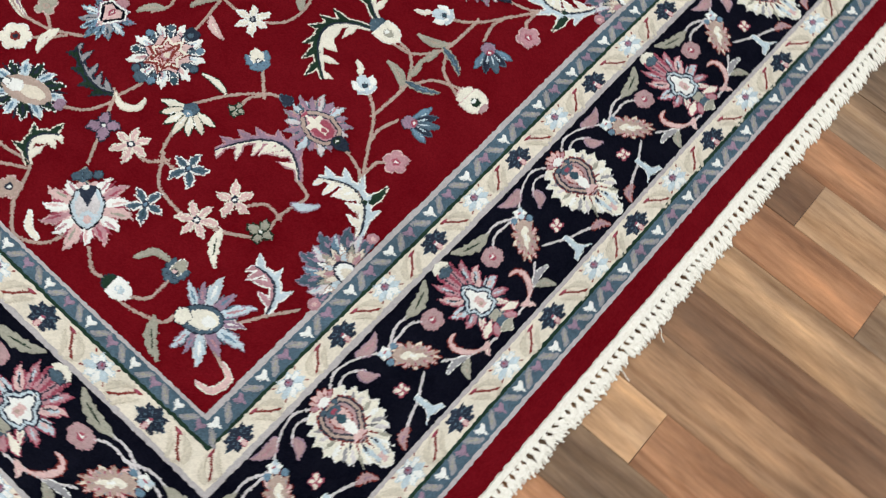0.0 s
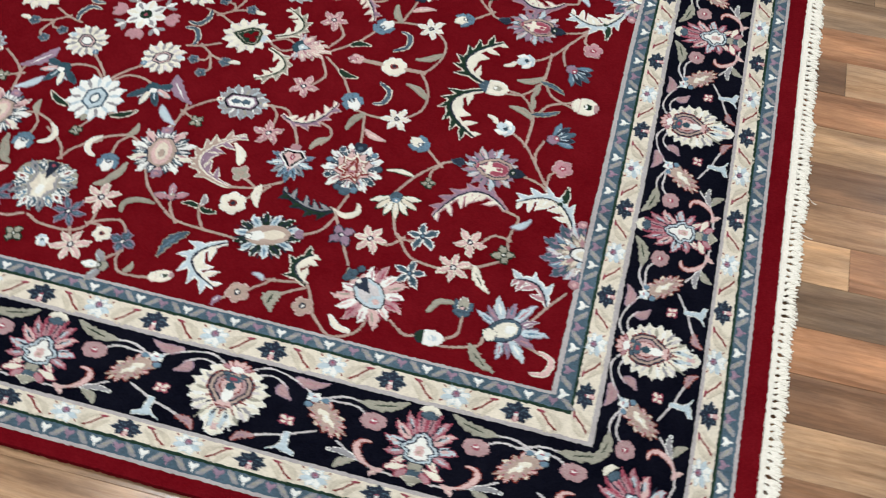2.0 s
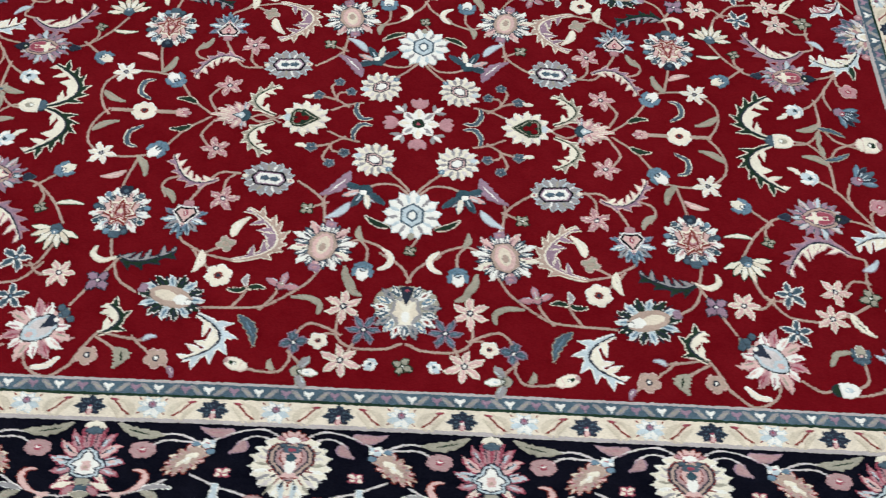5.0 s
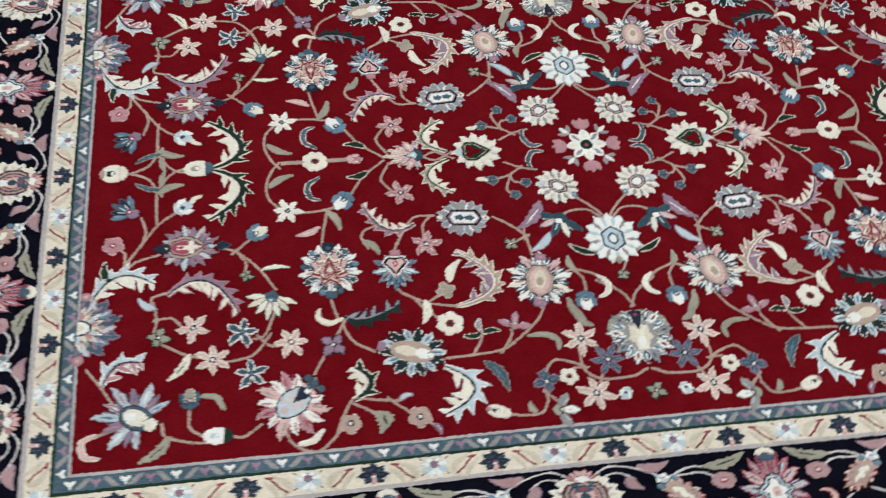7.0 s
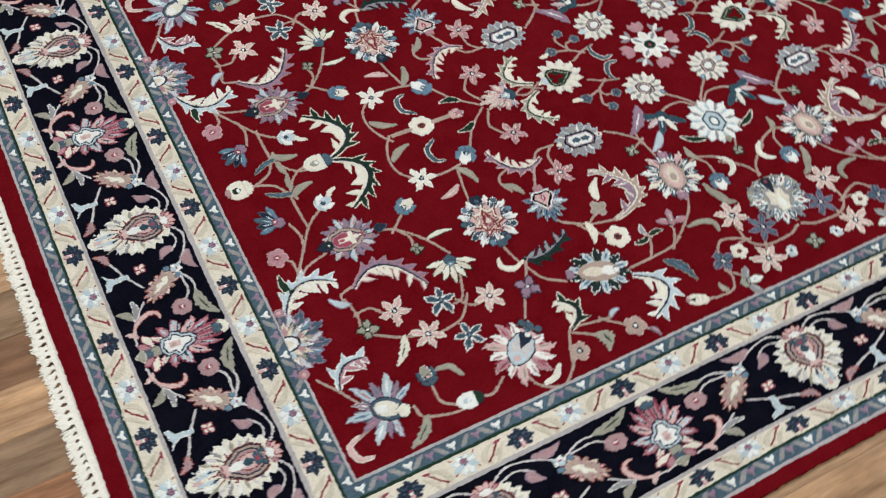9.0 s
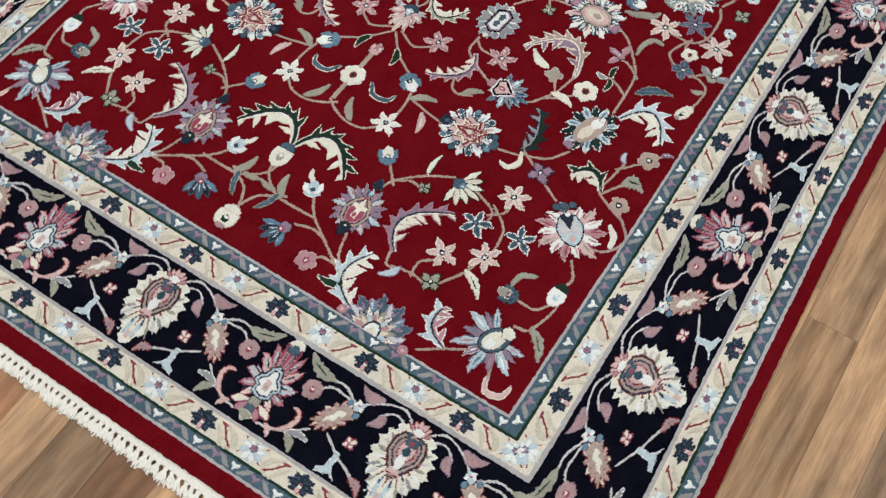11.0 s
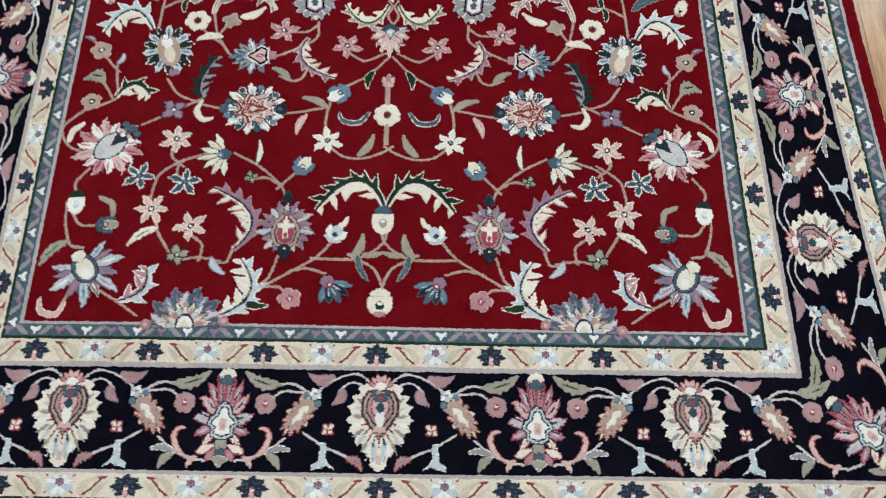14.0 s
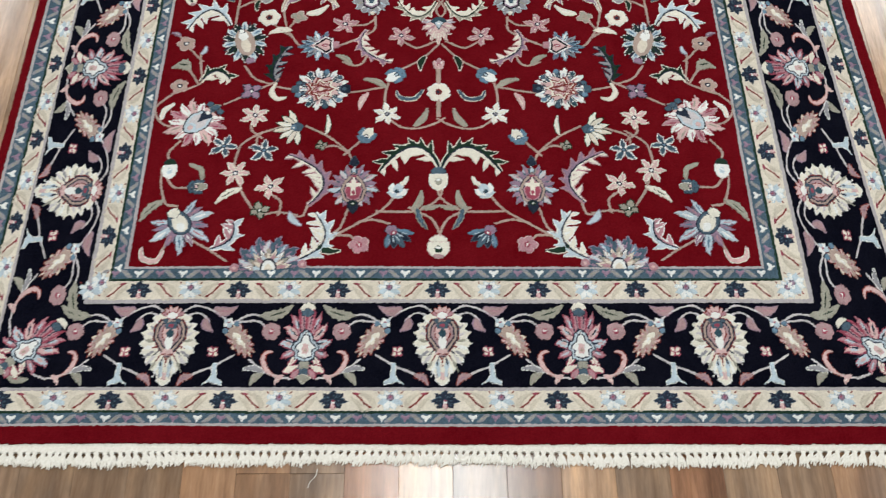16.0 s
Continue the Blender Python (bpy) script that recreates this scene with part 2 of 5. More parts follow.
field = block("field", FIELD[0] - 0.005, FIELD[1] + 0.005, FIELD[2] - 0.005, FIELD[3] + 0.005, FLOOR, 0.0, WOOL["red"], rug, "deep red wool field")
BANDS = {}
inner = FIELD
for k, (key, mat, name, label) in enumerate((
        ("line", "edging", "inner_edging", ""), ("guard", "slate", "inner_guard", "slate-blue guard band"), ("dark", "green", "inner_dark_line", ""),
        ("cream", "cream", "inner_cream_band", "cream flowered band"), ("grey", "edging", "inner_line", ""),
        ("navy", "navy", "main_border", "navy border with palmettes and vines"), ("grey2", "edging", "outer_line", ""),
        ("cream2", "cream", "outer_cream_band", "cream flowered band"), ("dark2", "green", "outer_dark_line", ""),
        ("guard2", "slate", "outer_guard", "slate-blue guard band"), ("trim", "edging", "trim_line", ""), ("edge", "red", "red_edge", "plain red outer edge"))):
    outer = (-WEST[key], EAST[key], -SOUTH[key], NORTH[key])
    BANDS[key] = ring(name, inner, outer, FLOOR, 0.0008 - 0.0003 * (k % 2), WOOL[mat], rug, label)
    inner = outer


# ---- the rug: woven motifs ----
KNOT = 0.0013


def covered(points, xs, ys):
    """Which of the places (xs, ys) lie inside the outline."""
    inside = np.zeros(xs.shape, bool)
    n = len(points)
    for i in range(n):
        (x0, y0), (x1, y1) = points[i], points[(i + 1) % n]
        if y0 == y1:
            continue
        cross = (y0 > ys) != (y1 > ys)
        inside ^= cross & (xs < (x1 - x0) * (ys - y0) / (y1 - y0) + x0)
    return inside


class Pile:
    """A motif drawn in patches of colour and then knotted: one small square of pile for each knot, a patch of higher level over a lower one."""

    def __init__(self):
        self.patches = []

    def add(self, points, colour, level=0, fuzz=0, step=0):
        self.patches.append((level, len(self.patches), [points], colour))

    def strip(self, one, two, colour, level=0, fuzz=0):
        quads = [[one[i], one[i + 1], two[i + 1], two[i]] for i in range(len(one) - 1)]
        self.patches.append((level, len(self.patches), quads, colour))

    def mesh(self, name):
        every = np.array([p for _, _, outlines, _ in self.patches for o in outlines for p in o])
        low, high = every.min(0), every.max(0)
        self.middle = 0.5 * (low + high)
        first = np.floor(low / KNOT).astype(int) - 1
        size = np.ceil(high / KNOT).astype(int) + 2 - first
        xs, ys = np.meshgrid((first[0] + np.arange(size[0]) + 0.5) * KNOT, (first[1] + np.arange(size[1]) + 0.5) * KNOT, indexing="ij")
        # knots do not sit on a perfect grid
        wob = np.random.RandomState(len(self.patches) * 7 + size[0])
        px, py = xs + wob.uniform(-0.6, 0.6, xs.shape) * KNOT, ys + wob.uniform(-0.6, 0.6, xs.shape) * KNOT
        grid = np.full(xs.shape, -1)
        names = []
        for _, _, outlines, colour in sorted(self.patches, key=lambda p: (p[0], p[1])):
            if colour not in names:
                names.append(colour)
            for o in outlines:
                grid[covered(o, px, py)] = names.index(colour)
        verts, faces, slots, corner = [], [], [], {}

        def at(i, j):
            if (i, j) not in corner:
                corner[i, j] = len(verts)
                jx, jy, jz = wob.uniform(-1, 1, 3)
                # the pile is clipped a little lower along every change of colour
                jz -= 2.2 if len({grid[i - p, j - r] for p in (0, 1) for r in (0, 1)}) > 1 else 0.0
                verts.append(((first[0] + i + 0.26 * jx) * KNOT, (first[1] + j + 0.26 * jy) * KNOT, 0.0016 + 0.00035 * jz))
            return corner[i, j]

        foot = {}

        def under(i, j):
            if (i, j) not in foot:
                foot[i, j] = len(verts)
                x, y, _ = verts[at(i, j)]
                verts.append((x, y, -0.0004))
            return foot[i, j]

        for i, j in zip(*np.nonzero(grid >= 0)):
            ring = ((i, j), (i + 1, j), (i + 1, j + 1), (i, j + 1))
            faces.append(tuple(at(*c) for c in ring))
            slots.append(int(grid[i, j]))
            for k, (di, dj) in enumerate(((0, -1), (1, 0), (0, 1), (-1, 0))):
                if grid[i + di, j + dj] < 0:
                    c, d = ring[k], ring[(k + 1) % 4]
                    faces.append((at(*c), under(*c), under(*d), at(*d)))
                    slots.append(int(grid[i, j]))
        data = bpy.data.meshes.new(name)
        data.from_pydata(verts, [], faces)
        for c in names:
            data.materials.append(WOOL[c])
        data.polygons.foreach_set("material_index", slots)
        data.update()
        return data


RNG = random.Random(7)


def grown(points, d):
    """The outline moved outwards by d."""
    n = len(points)
    area = sum(points[i][0] * points[(i + 1) % n][1] - points[(i + 1) % n][0] * points[i][1] for i in range(n))
    s = d if area > 0 else -d
    out = []
    for i in range(n):
        (xa, ya), (xb, yb) = points[i - 1], points[(i + 1) % n]
        tx, ty = xb - xa, yb - ya
        l = math.hypot(tx, ty) or 1
        out.append((points[i][0] + ty / l * s, points[i][1] - tx / l * s))
    return out


def frame_of(b, t):
    """Maps local (along, across) to the plane; along runs from b to t."""
    l = math.hypot(t[0] - b[0], t[1] - b[1])
    cx, cy = (t[0] - b[0]) / l, (t[1] - b[1]) / l
    return l, lambda pts: [(b[0] + x * cx - y * cy, b[1] + x * cy + y * cx) for x, y in pts]


def petal(x, y, angle, length, width, blunt=0.55, n=6):
    """An almond petal from (x, y); blunt moves its widest place outwards."""
    side = []
    for i in range(n + 1):
        f = i / n
        side.append((f * length, 0.5 * width * math.sin(math.pi * f ** (math.log(0.5) / math.log(blunt))) ** 0.8 if 0 < i < n else 0.06 * width))
    ca, sa = math.cos(angle), math.sin(angle)
    pts = side + [(p, -q) for p, q in reversed(side)]
    return [(x + p * ca - q * sa, y + p * sa + q * ca) for p, q in pts]


class Flower:
    """A flower drawn along its axis: from base (0) to tip (1), across in the same unit; later patches lie over earlier ones."""

    def __init__(self, pile, b, t, ratio, middle=0.48, size=1.0):
        self.pile, self.h, self.c, self.size = pile, 0.5 * ratio, middle, size
        self.l, self.place = frame_of(b, t)

    def add(self, pts, colour):
        self.pile.add(self.place([(((x - 0.5) * self.size + 0.5) * self.l, y * self.size * self.l) for x, y in pts]), colour, 0)

    def lined(self, pts, colour, line, d=0.0015):
        self.add(grown(pts, d / self.l), line)
        self.add(pts, colour)

    def at(self, a, r):
        k = (1 - self.c) if math.cos(a) > 0 else self.c
        return self.c + r * k * math.cos(a), r * self.h * math.sin(a)

    def toothed(self, n, size, depth, turn=0.0, lean=0.0):
        """A round outline of n pointed petals."""
        pts = []
        for i in range(n):
            a, s = turn + 2 * math.pi * i / n, math.pi / n
            j = RNG.uniform(0.95, 1.05)
            for da, r in ((-1, 1 - depth), (-0.55, 1 - 0.5 * depth), (-0.15, 1 - 0.18 * depth), (lean, j + 0.04), (0.35, 1 - 0.45 * depth), (0.55, 1 - 0.35 * depth), (0.8, 1 - 0.8 * depth)):
                pts.append(self.at(a + da * s, size * r))
        return pts

    def blade(self, a, r0, r1, wide, hook=0.0):
        """A pointed petal between two radii; wide is its half angle."""
        d = r1 - r0
        k = RNG.uniform(0.85, 1.15)
        return [self.at(a + wide * u, r0 + d * v) for u, v in ((-0.4, 0.0), (-0.95 * k, 0.45), (-0.75, 0.68), (-0.42, 0.66), (-0.32, 0.84), (hook, 1.0),
                                                               (0.25, 0.78), (0.5 * k, 0.80), (0.62, 0.62), (0.95, 0.42), (0.4, 0.0))]

    def hexa(self, sx, sy, cx=None, point=0.45):
        cx = self.c if cx is None else cx
        return [(cx - sx, 0), (cx - point * sx, sy), (cx + point * sx, sy), (cx + sx, 0), (cx + point * sx, -sy), (cx - point * sx, -sy)]

    def oval(self, cx, rx, ry, cy=0.0, n=14, zig=0.0):
        return [(cx + rx * (1 + (zig if i % 2 else -zig)) * math.cos(2 * math.pi * i / n), cy + ry * (1 + (zig if i % 2 else -zig)) * math.sin(2 * math.pi * i / n)) for i in range(n)]

    def gaps(self, n, r0, r1, colour, first=0.0, span=2 * math.pi, wide=0.045):
        """Thin dark tongues between the petals."""
        for i in range(n):
            self.add(self.blade(first + span * i / n + RNG.uniform(-0.04, 0.04), r0, r1 * RNG.uniform(0.9, 1.1), wide), colour)


def both(half):
    """A half outline from base to tip and its mirror image."""
    return half + [(x, -y) for x, y in reversed(half)]


def cream_flower(f, petals="ivory", shade="grey", ring="ink", patch="pale"):
    n = 13
    f.lined(f.toothed(n, 1.0, 0.34, 0.0, 0.3), petals, "white", 0.001)
    for i in range(n):
        a = 2 * math.pi * (i + 0.5) / n
        f.add(f.blade(a, 0.45, 0.88, 0.15), shade if i % 3 else "mist")
    f.add(f.blade(0.42, 0.60, 0.98, 0.2), patch)
    f.add(f.oval(0.05, 0.075, 0.075, 0, 8), "blue")
    f.add(f.oval(0.05, 0.03, 0.03, 0, 6), "pale")
    for k, c in ((0.27, ring), (0.225, "blush"), (0.185, "ink"), (0.14, "white")):
        f.add(f.hexa(k, 0.66 * k), c)


def pale_flower(f):
    n = 13
    f.lined(f.toothed(n, 1.0, 0.26), "white", "pale", 0.001)
    for i in range(n):
        a = 2 * math.pi * (i + 0.5) / n
        f.add(f.blade(a, 0.48, 0.88, 0.11), ("pale", "grey")[i % 2])
    f.add(f.hexa(0.26, 0.19, None, 0.5), "slate")
    f.add(f.hexa(0.22, 0.155, None, 0.5), "pale")
    f.add(f.hexa(0.13, 0.09), "slate")
    f.add(f.hexa(0.09, 0.055), "white")
    f.add(f.oval(0.06, 0.07, 0.06, 0, 8), "sage")


def green_heart(f):
    n = 12
    f.lined(f.toothed(n, 1.0, 0.34, 0.0, 0.2), "ivory", "white", 0.001)
    for i in range(n):
        f.add(f.blade(2 * math.pi * (i + 0.5) / n, 0.6, 0.84, 0.09), "mist")
    f.add(f.blade(math.pi, 0.5, 0.95, 0.30), "pale")
    heart = both([(0.20, 0.0), (0.20, 0.14), (0.28, 0.24), (0.46, 0.24), (0.62, 0.13), (0.80, 0.0)])
    f.add(grown(heart, 0.012), "sage")
    f.add(heart, "green")
    f.add(grown(heart, -0.045), "sage")
    f.add(grown(heart, -0.065), "green")
    for x, y in ((0.34, 0.085), (0.34, -0.085), (0.50, 0.0), (0.40, 0.0)):
        f.add(f.oval(x, 0.075, 0.07, y, 8), "red")


def pink_fan(f):
    f.c = 0.16
    for a, r, c in ((2.3, 1.2, "mist"), (-2.3, 1.2, "mist"), (1.75, 1.05, "pale"), (-1.75, 1.05, "pale"), (1.3, 1.0, "blush"), (-1.3, 1.0, "blush"),
                    (0.9, 0.9, "pink"), (-0.9, 0.9, "pink"), (0.5, 0.95, "blush"), (-0.5, 0.95, "blush"), (0.0, 1.02, "blush")):
        p = f.blade(a, 0.1, r, 0.27, 0.2)
        f.lined(p, c, "ivory" if abs(a) < 1 else "pink", 0.0010)
        f.add(f.blade(a, 0.45, r * 0.82, 0.08), "ivory" if c != "pale" else "blue")
    f.lined(both([(-0.06, 0.0), (0.0, 0.15), (0.13, 0.22), (0.22, 0.10), (0.44, 0.0)]), "teal", "ink", 0.0008)
    f.add(both([(0.08, 0.0), (0.17, 0.12), (0.38, 0.0)]), "pale")
    f.add(f.oval(0.20, 0.05, 0.04, 0, 6), "white")


def grey_flower(f):
    f.lined(f.toothed(15, 1.0, 0.24, 0.1, 0.3), "grey", "pale", 0.0012)
    for i in range(15):
        a = 2 * math.pi * (i + 0.5) / 15 + 0.1
        f.add(f.blade(a, 0.42, 0.9, 0.085), ("pale", "white", "sage")[i % 3])
    f.add(f.hexa(0.36, 0.19, None, 0.7), "navy")
    f.add(f.hexa(0.32, 0.155, None, 0.7), "mauve")
    f.add(f.hexa(0.28, 0.13, None, 0.7), "white")
    for x in (0.36, 0.56):
        f.add([(x - 0.10, 0), (x, 0.10), (x, 0.05), (x + 0.09, 0.05), (x + 0.09, -0.05), (x, -0.05), (x, -0.10)], "slate")
    f.add(f.oval(0.05, 0.07, 0.06, 0, 8), "ivory")
    f.add(f.oval(0.95, 0.06, 0.06, 0, 8), "ivory")
    f.add(f.oval(0.05, 0.025, 0.025, 0, 6), "rose")


def lotus(f):
    """Three tiers of pointed petals, opened to both sides."""
    for a, r, w, c, line in ((2.5, 0.9, 0.28, "mist", "ink"), (-2.5, 0.9, 0.28, "mist", "ink"), (1.95, 1.12, 0.24, "blue", "mauve"), (-1.95, 1.12, 0.24, "blue", "mauve"),
                             (1.4, 1.12, 0.24, "pale", "blue"), (-1.4, 1.12, 0.24, "pale", "blue"), (0.9, 1.0, 0.26, "grey", "blue"), (-0.9, 1.0, 0.26, "grey", "blue"),
                             (0.45, 0.95, 0.24, "blue", "pale"), (-0.45, 0.95, 0.24, "blue", "pale"), (0.0, 1.05, 0.26, "blue", "slate")):
        f.lined(f.blade(a, 0.15, r, w), c, line, 0.001)
        f.add(f.blade(a, 0.45, r * 0.85, 0.07), "white" if c in ("pale", "mist") else "slate")
    f.gaps(11, 0.4, 0.8, "ink", -2.2, 4.9)
    f.add(f.oval(0.10, 0.10, 0.12, 0, 8, 0.12), "pink")
    v = both([(0.18, 0.0), (0.16, 0.17), (0.34, 0.28), (0.52, 0.15), (0.72, 0.0)])
    f.lined(v, "white", "mauve", 0.001)
    f.add(grown(v, -0.035), "navy")
    f.add(grown(v, -0.085), "blush")
    f.add(f.oval(0.36, 0.09, 0.05, 0, 8), "rose")
    f.add(f.oval(0.36, 0.04, 0.02, 0, 6), "white")


def feathered_flower(f):
    n = 10
    for i in range(n):
        a = 2 * math.pi * (i + 0.5) / n
        f.lined(f.blade(a, 0.25, 0.92, 0.27), "slate", "ink", 0.0006)
    for i in range(n):
        a = 2 * math.pi * i / n
        f.lined(f.blade(a, 0.3, 1.05, 0.22, 0.3), ("white", "blush", "white", "ivory")[i % 4], "white", 0.0009)
        f.add(f.blade(a - 0.09, 0.5, 0.85, 0.06), ("grey", "pink")[i % 2])
        f.add(f.blade(a + 0.30, 0.55, 0.86, 0.05), "white")
    f.gaps(2 * n, 0.42, 0.74, "ink", math.pi / n / 2)
    for k in (0.06, 0.92):
        f.add(f.oval(k, 0.08, 0.10, 0, 8, 0.1), "mauve")
        f.add(f.oval(k, 0.035, 0.04, 0, 6), "pink")
    f.lined(f.oval(f.c, 0.29, 0.22, 0, 14, 0.05), "taupe", "ink", 0.0014)
    f.add(f.oval(f.c, 0.25, 0.16, 0, 12), "blush")
    f.add(f.oval(f.c + 0.02, 0.18, 0.10, 0, 10), "cream")
    f.lined(f.oval(f.c - 0.02, 0.08, 0.045, 0, 8), "taupe", "sage", 0.001)


def lobed_flower(f):
    n = 9
    f.add(f.toothed(n, 0.80, 0.1), "slate")
    for i in range(n):
        a = 2 * math.pi * (i + 0.5) / n
        x, y = f.at(a, 0.86)
        f.lined(f.oval(x, 0.055, 0.055, y, 8), ("slate", "teal", "blue")[i % 3], "white" if i % 2 else "ink", 0.0009)
    for i in range(n):
        a = 2 * math.pi * i / n
        f.lined(f.blade(a, 0.3, 1.06, 0.27), "white", "white", 0.0008)
        f.add(f.blade(a, 0.45, 0.85, 0.09), ("pale", "blush", "pale")[i % 3])
        f.add(f.blade(a + 0.22, 0.42, 0.72, 0.045), "ink")
    f.gaps(2 * n, 0.5, 0.86, "ink", 0.17)
    f.gaps(n, 0.45, 0.8, "pink", 0.05)
    f.lined(f.oval(f.c, 0.29, 0.27, 0, 16, 0.16), "blush", "ink", 0.0014)
    for k, c in ((0.255, "rust"), (0.225, "ivory"), (0.18, "rust"), (0.155, "blush"), (0.11, "rust"), (0.09, "pink"), (0.05, "cream")):
        f.add(f.oval(f.c + RNG.uniform(-0.015, 0.015), k * 1.05, k * 0.9, 0, 14, 0.24), c)
    for s in (-1, 1):
        f.add([(f.c - 0.2, s * 0.02), (f.c + 0.2, s * 0.12), (f.c + 0.2, s * 0.09), (f.c - 0.2, s * -0.005)], "rust")
    f.add(f.oval(0.05, 0.10, 0.12, 0, 8, 0.08), "ink")
    f.add(f.oval(0.07, 0.045, 0.05, 0, 6), "slate")
    f.add(f.oval(0.96, 0.08, 0.10, 0, 8, 0.08), "slate")


def purple_flower(f):
    f.add([f.at(0.42 * k, 0.78) for k in range(15)], "mauve")
    for i in range(17):
        a = -2.75 + 5.5 * i / 16
        r = (1.02 if i % 2 else 0.9) * RNG.uniform(0.96, 1.05)
        f.lined(f.blade(a, 0.45, r, 0.15, 0.3), ("mauve", "mist", "mauve", "pale", "mauve")[i % 5], ("mauve", "grey")[i % 2], 0.0007)
        f.add(f.blade(a + 0.13, 0.55, 0.83, 0.045), ("pale", "taupe", "slate")[i % 3])
    f.gaps(16, 0.52, 0.80, "slate", -2.58, 5.5)
    f.gaps(8, 0.55, 0.86, "pink", -2.2, 5.0, 0.05)
    eye = both([(0.10, 0.0), (0.20, 0.17), (0.42, 0.235), (0.62, 0.16), (0.80, 0.0)])
    f.lined(eye, "taupe", "ink", 0.0013)
    f.add(grown(eye, -0.05), "ink")
    f.add(grown(eye, -0.07), "pink")
    f.add(grown(eye, -0.095), "rose")
    f.add([(0.30, 0.04), (0.48, 0.05), (0.50, 0.13), (0.57, 0.12), (0.57, 0.05), (0.72, 0.0), (0.57, -0.05), (0.57, -0.12), (0.50, -0.13), (0.48, -0.05), (0.30, -0.04)], "ivory")
    f.add(f.oval(0.36, 0.06, 0.03, 0, 8), "rose")
    f.add(both([(-0.10, 0.0), (0.04, 0.10), (0.16, 0.09), (0.22, 0.0)]), "ink")
    f.add(f.oval(0.13, 0.05, 0.06, 0, 8), "green")
    f.add(f.oval(0.13, 0.02, 0.03, 0, 6), "white")
    f.lined(both([(0.94, 0.0), (1.0, 0.09), (1.10, 0.05), (1.17, 0.0)]), "ink", "slate", 0.0008)


def pink_white_flower(f):
    n = 13
    f.add(f.toothed(n, 0.78, 0.1), "blush")
    for i in range(n):
        a = -2.6 + 5.2 * i / (n - 1)
        f.lined(f.blade(a, 0.35, (1.1 if i % 2 else 0.96) * RNG.uniform(0.95, 1.05), 0.2, 0.4), ("white", "pink", "white", "blush")[i % 4], ("white", "blush")[i % 2], 0.0012)
        f.add(f.blade(a + 0.05, 0.55, 0.92, 0.055), ("pink", "rose", "blush", "sage")[i % 4])
    f.gaps(12, 0.58, 0.88, "rose", -2.4, 5.2)
    for y in (-0.13, 0.0, 0.13):
        f.lined(f.oval(0.03, 0.06, 0.06, y, 8, 0.06), "slate", "ink", 0.0008)
    shield = both([(0.17, 0.0), (0.24, 0.13), (0.42, 0.20), (0.60, 0.16), (0.72, 0.07), (0.75, 0.0)])
    f.lined(shield, "pale", "navy", 0.0022)
    f.add(grown(shield, -0.05), "mist")
    f.add(f.oval(0.62, 0.11, 0.10, 0, 10), "pale")
    f.add(f.oval(0.63, 0.06, 0.05, 0, 8), "blush")
    f.add(both([(0.14, 0.0), (0.20, 0.11), (0.30, 0.08), (0.40, 0.03), (0.46, 0.0)]), "ink")
    f.add(f.oval(0.19, 0.04, 0.045, 0.02, 6), "white")


def blue_fan(f):
    f.c = 0.36
    for i in range(11):
        a = -2.35 + 4.7 * i / 10
        long = 1.12 if i % 2 == 0 else 0.92
        f.lined(f.blade(a, 0.2, long * RNG.uniform(0.95, 1.05), 0.20, 0.25), ("pale", "mauve")[i % 2], ("mauve", "mauve", "mist")[i % 3], 0.0013)
        f.add(f.blade(a, 0.5, long * 0.82, 0.06), ("blue", "pink", "white")[i % 3])
    f.gaps(10, 0.45, 0.8, "slate", -2.1, 4.7)
    f.lined(f.oval(0.37, 0.27, 0.19, 0, 14), "slate", "ink", 0.002)
    f.add(f.oval(0.38, 0.215, 0.14, 0, 12), "ivory")
    f.add(f.oval(0.46, 0.10, 0.08, 0.02, 8), "white")
    f.lined(both([(0.02, 0.0), (0.05, 0.10), (0.16, 0.11), (0.22, 0.04), (0.24, 0.0)]), "ivory", "ink", 0.0009)


def blue_green_flower(f):
    n = 14
    for i in range(n):
        a = 2 * math.pi * (i + 0.5) / n
        f.lined(f.blade(a, 0.25, 0.98 * RNG.uniform(0.94, 1.06), 0.25, 0.2), ("green", "pale")[i % 2], "white", 0.0012)
        f.add(f.blade(a, 0.50, 0.85, 0.08), ("ink", "blue")[i % 2])
    f.gaps(14, 0.5, 0.95, "ink", 0.0)
    f.lined(f.oval(0.52, 0.33, 0.17, 0, 14), "taupe", "taupe", 0.001)
    f.add(f.oval(0.60, 0.18, 0.09, 0, 10), "cream")
    f.add(f.oval(0.36, 0.12, 0.09, 0, 10), "white")
    f.lined(f.oval(0.24, 0.05, 0.05, 0, 8), "white", "ink", 0.001)
    f.add(f.oval(0.97, 0.07, 0.09, 0, 8, 0.1), "mauve")


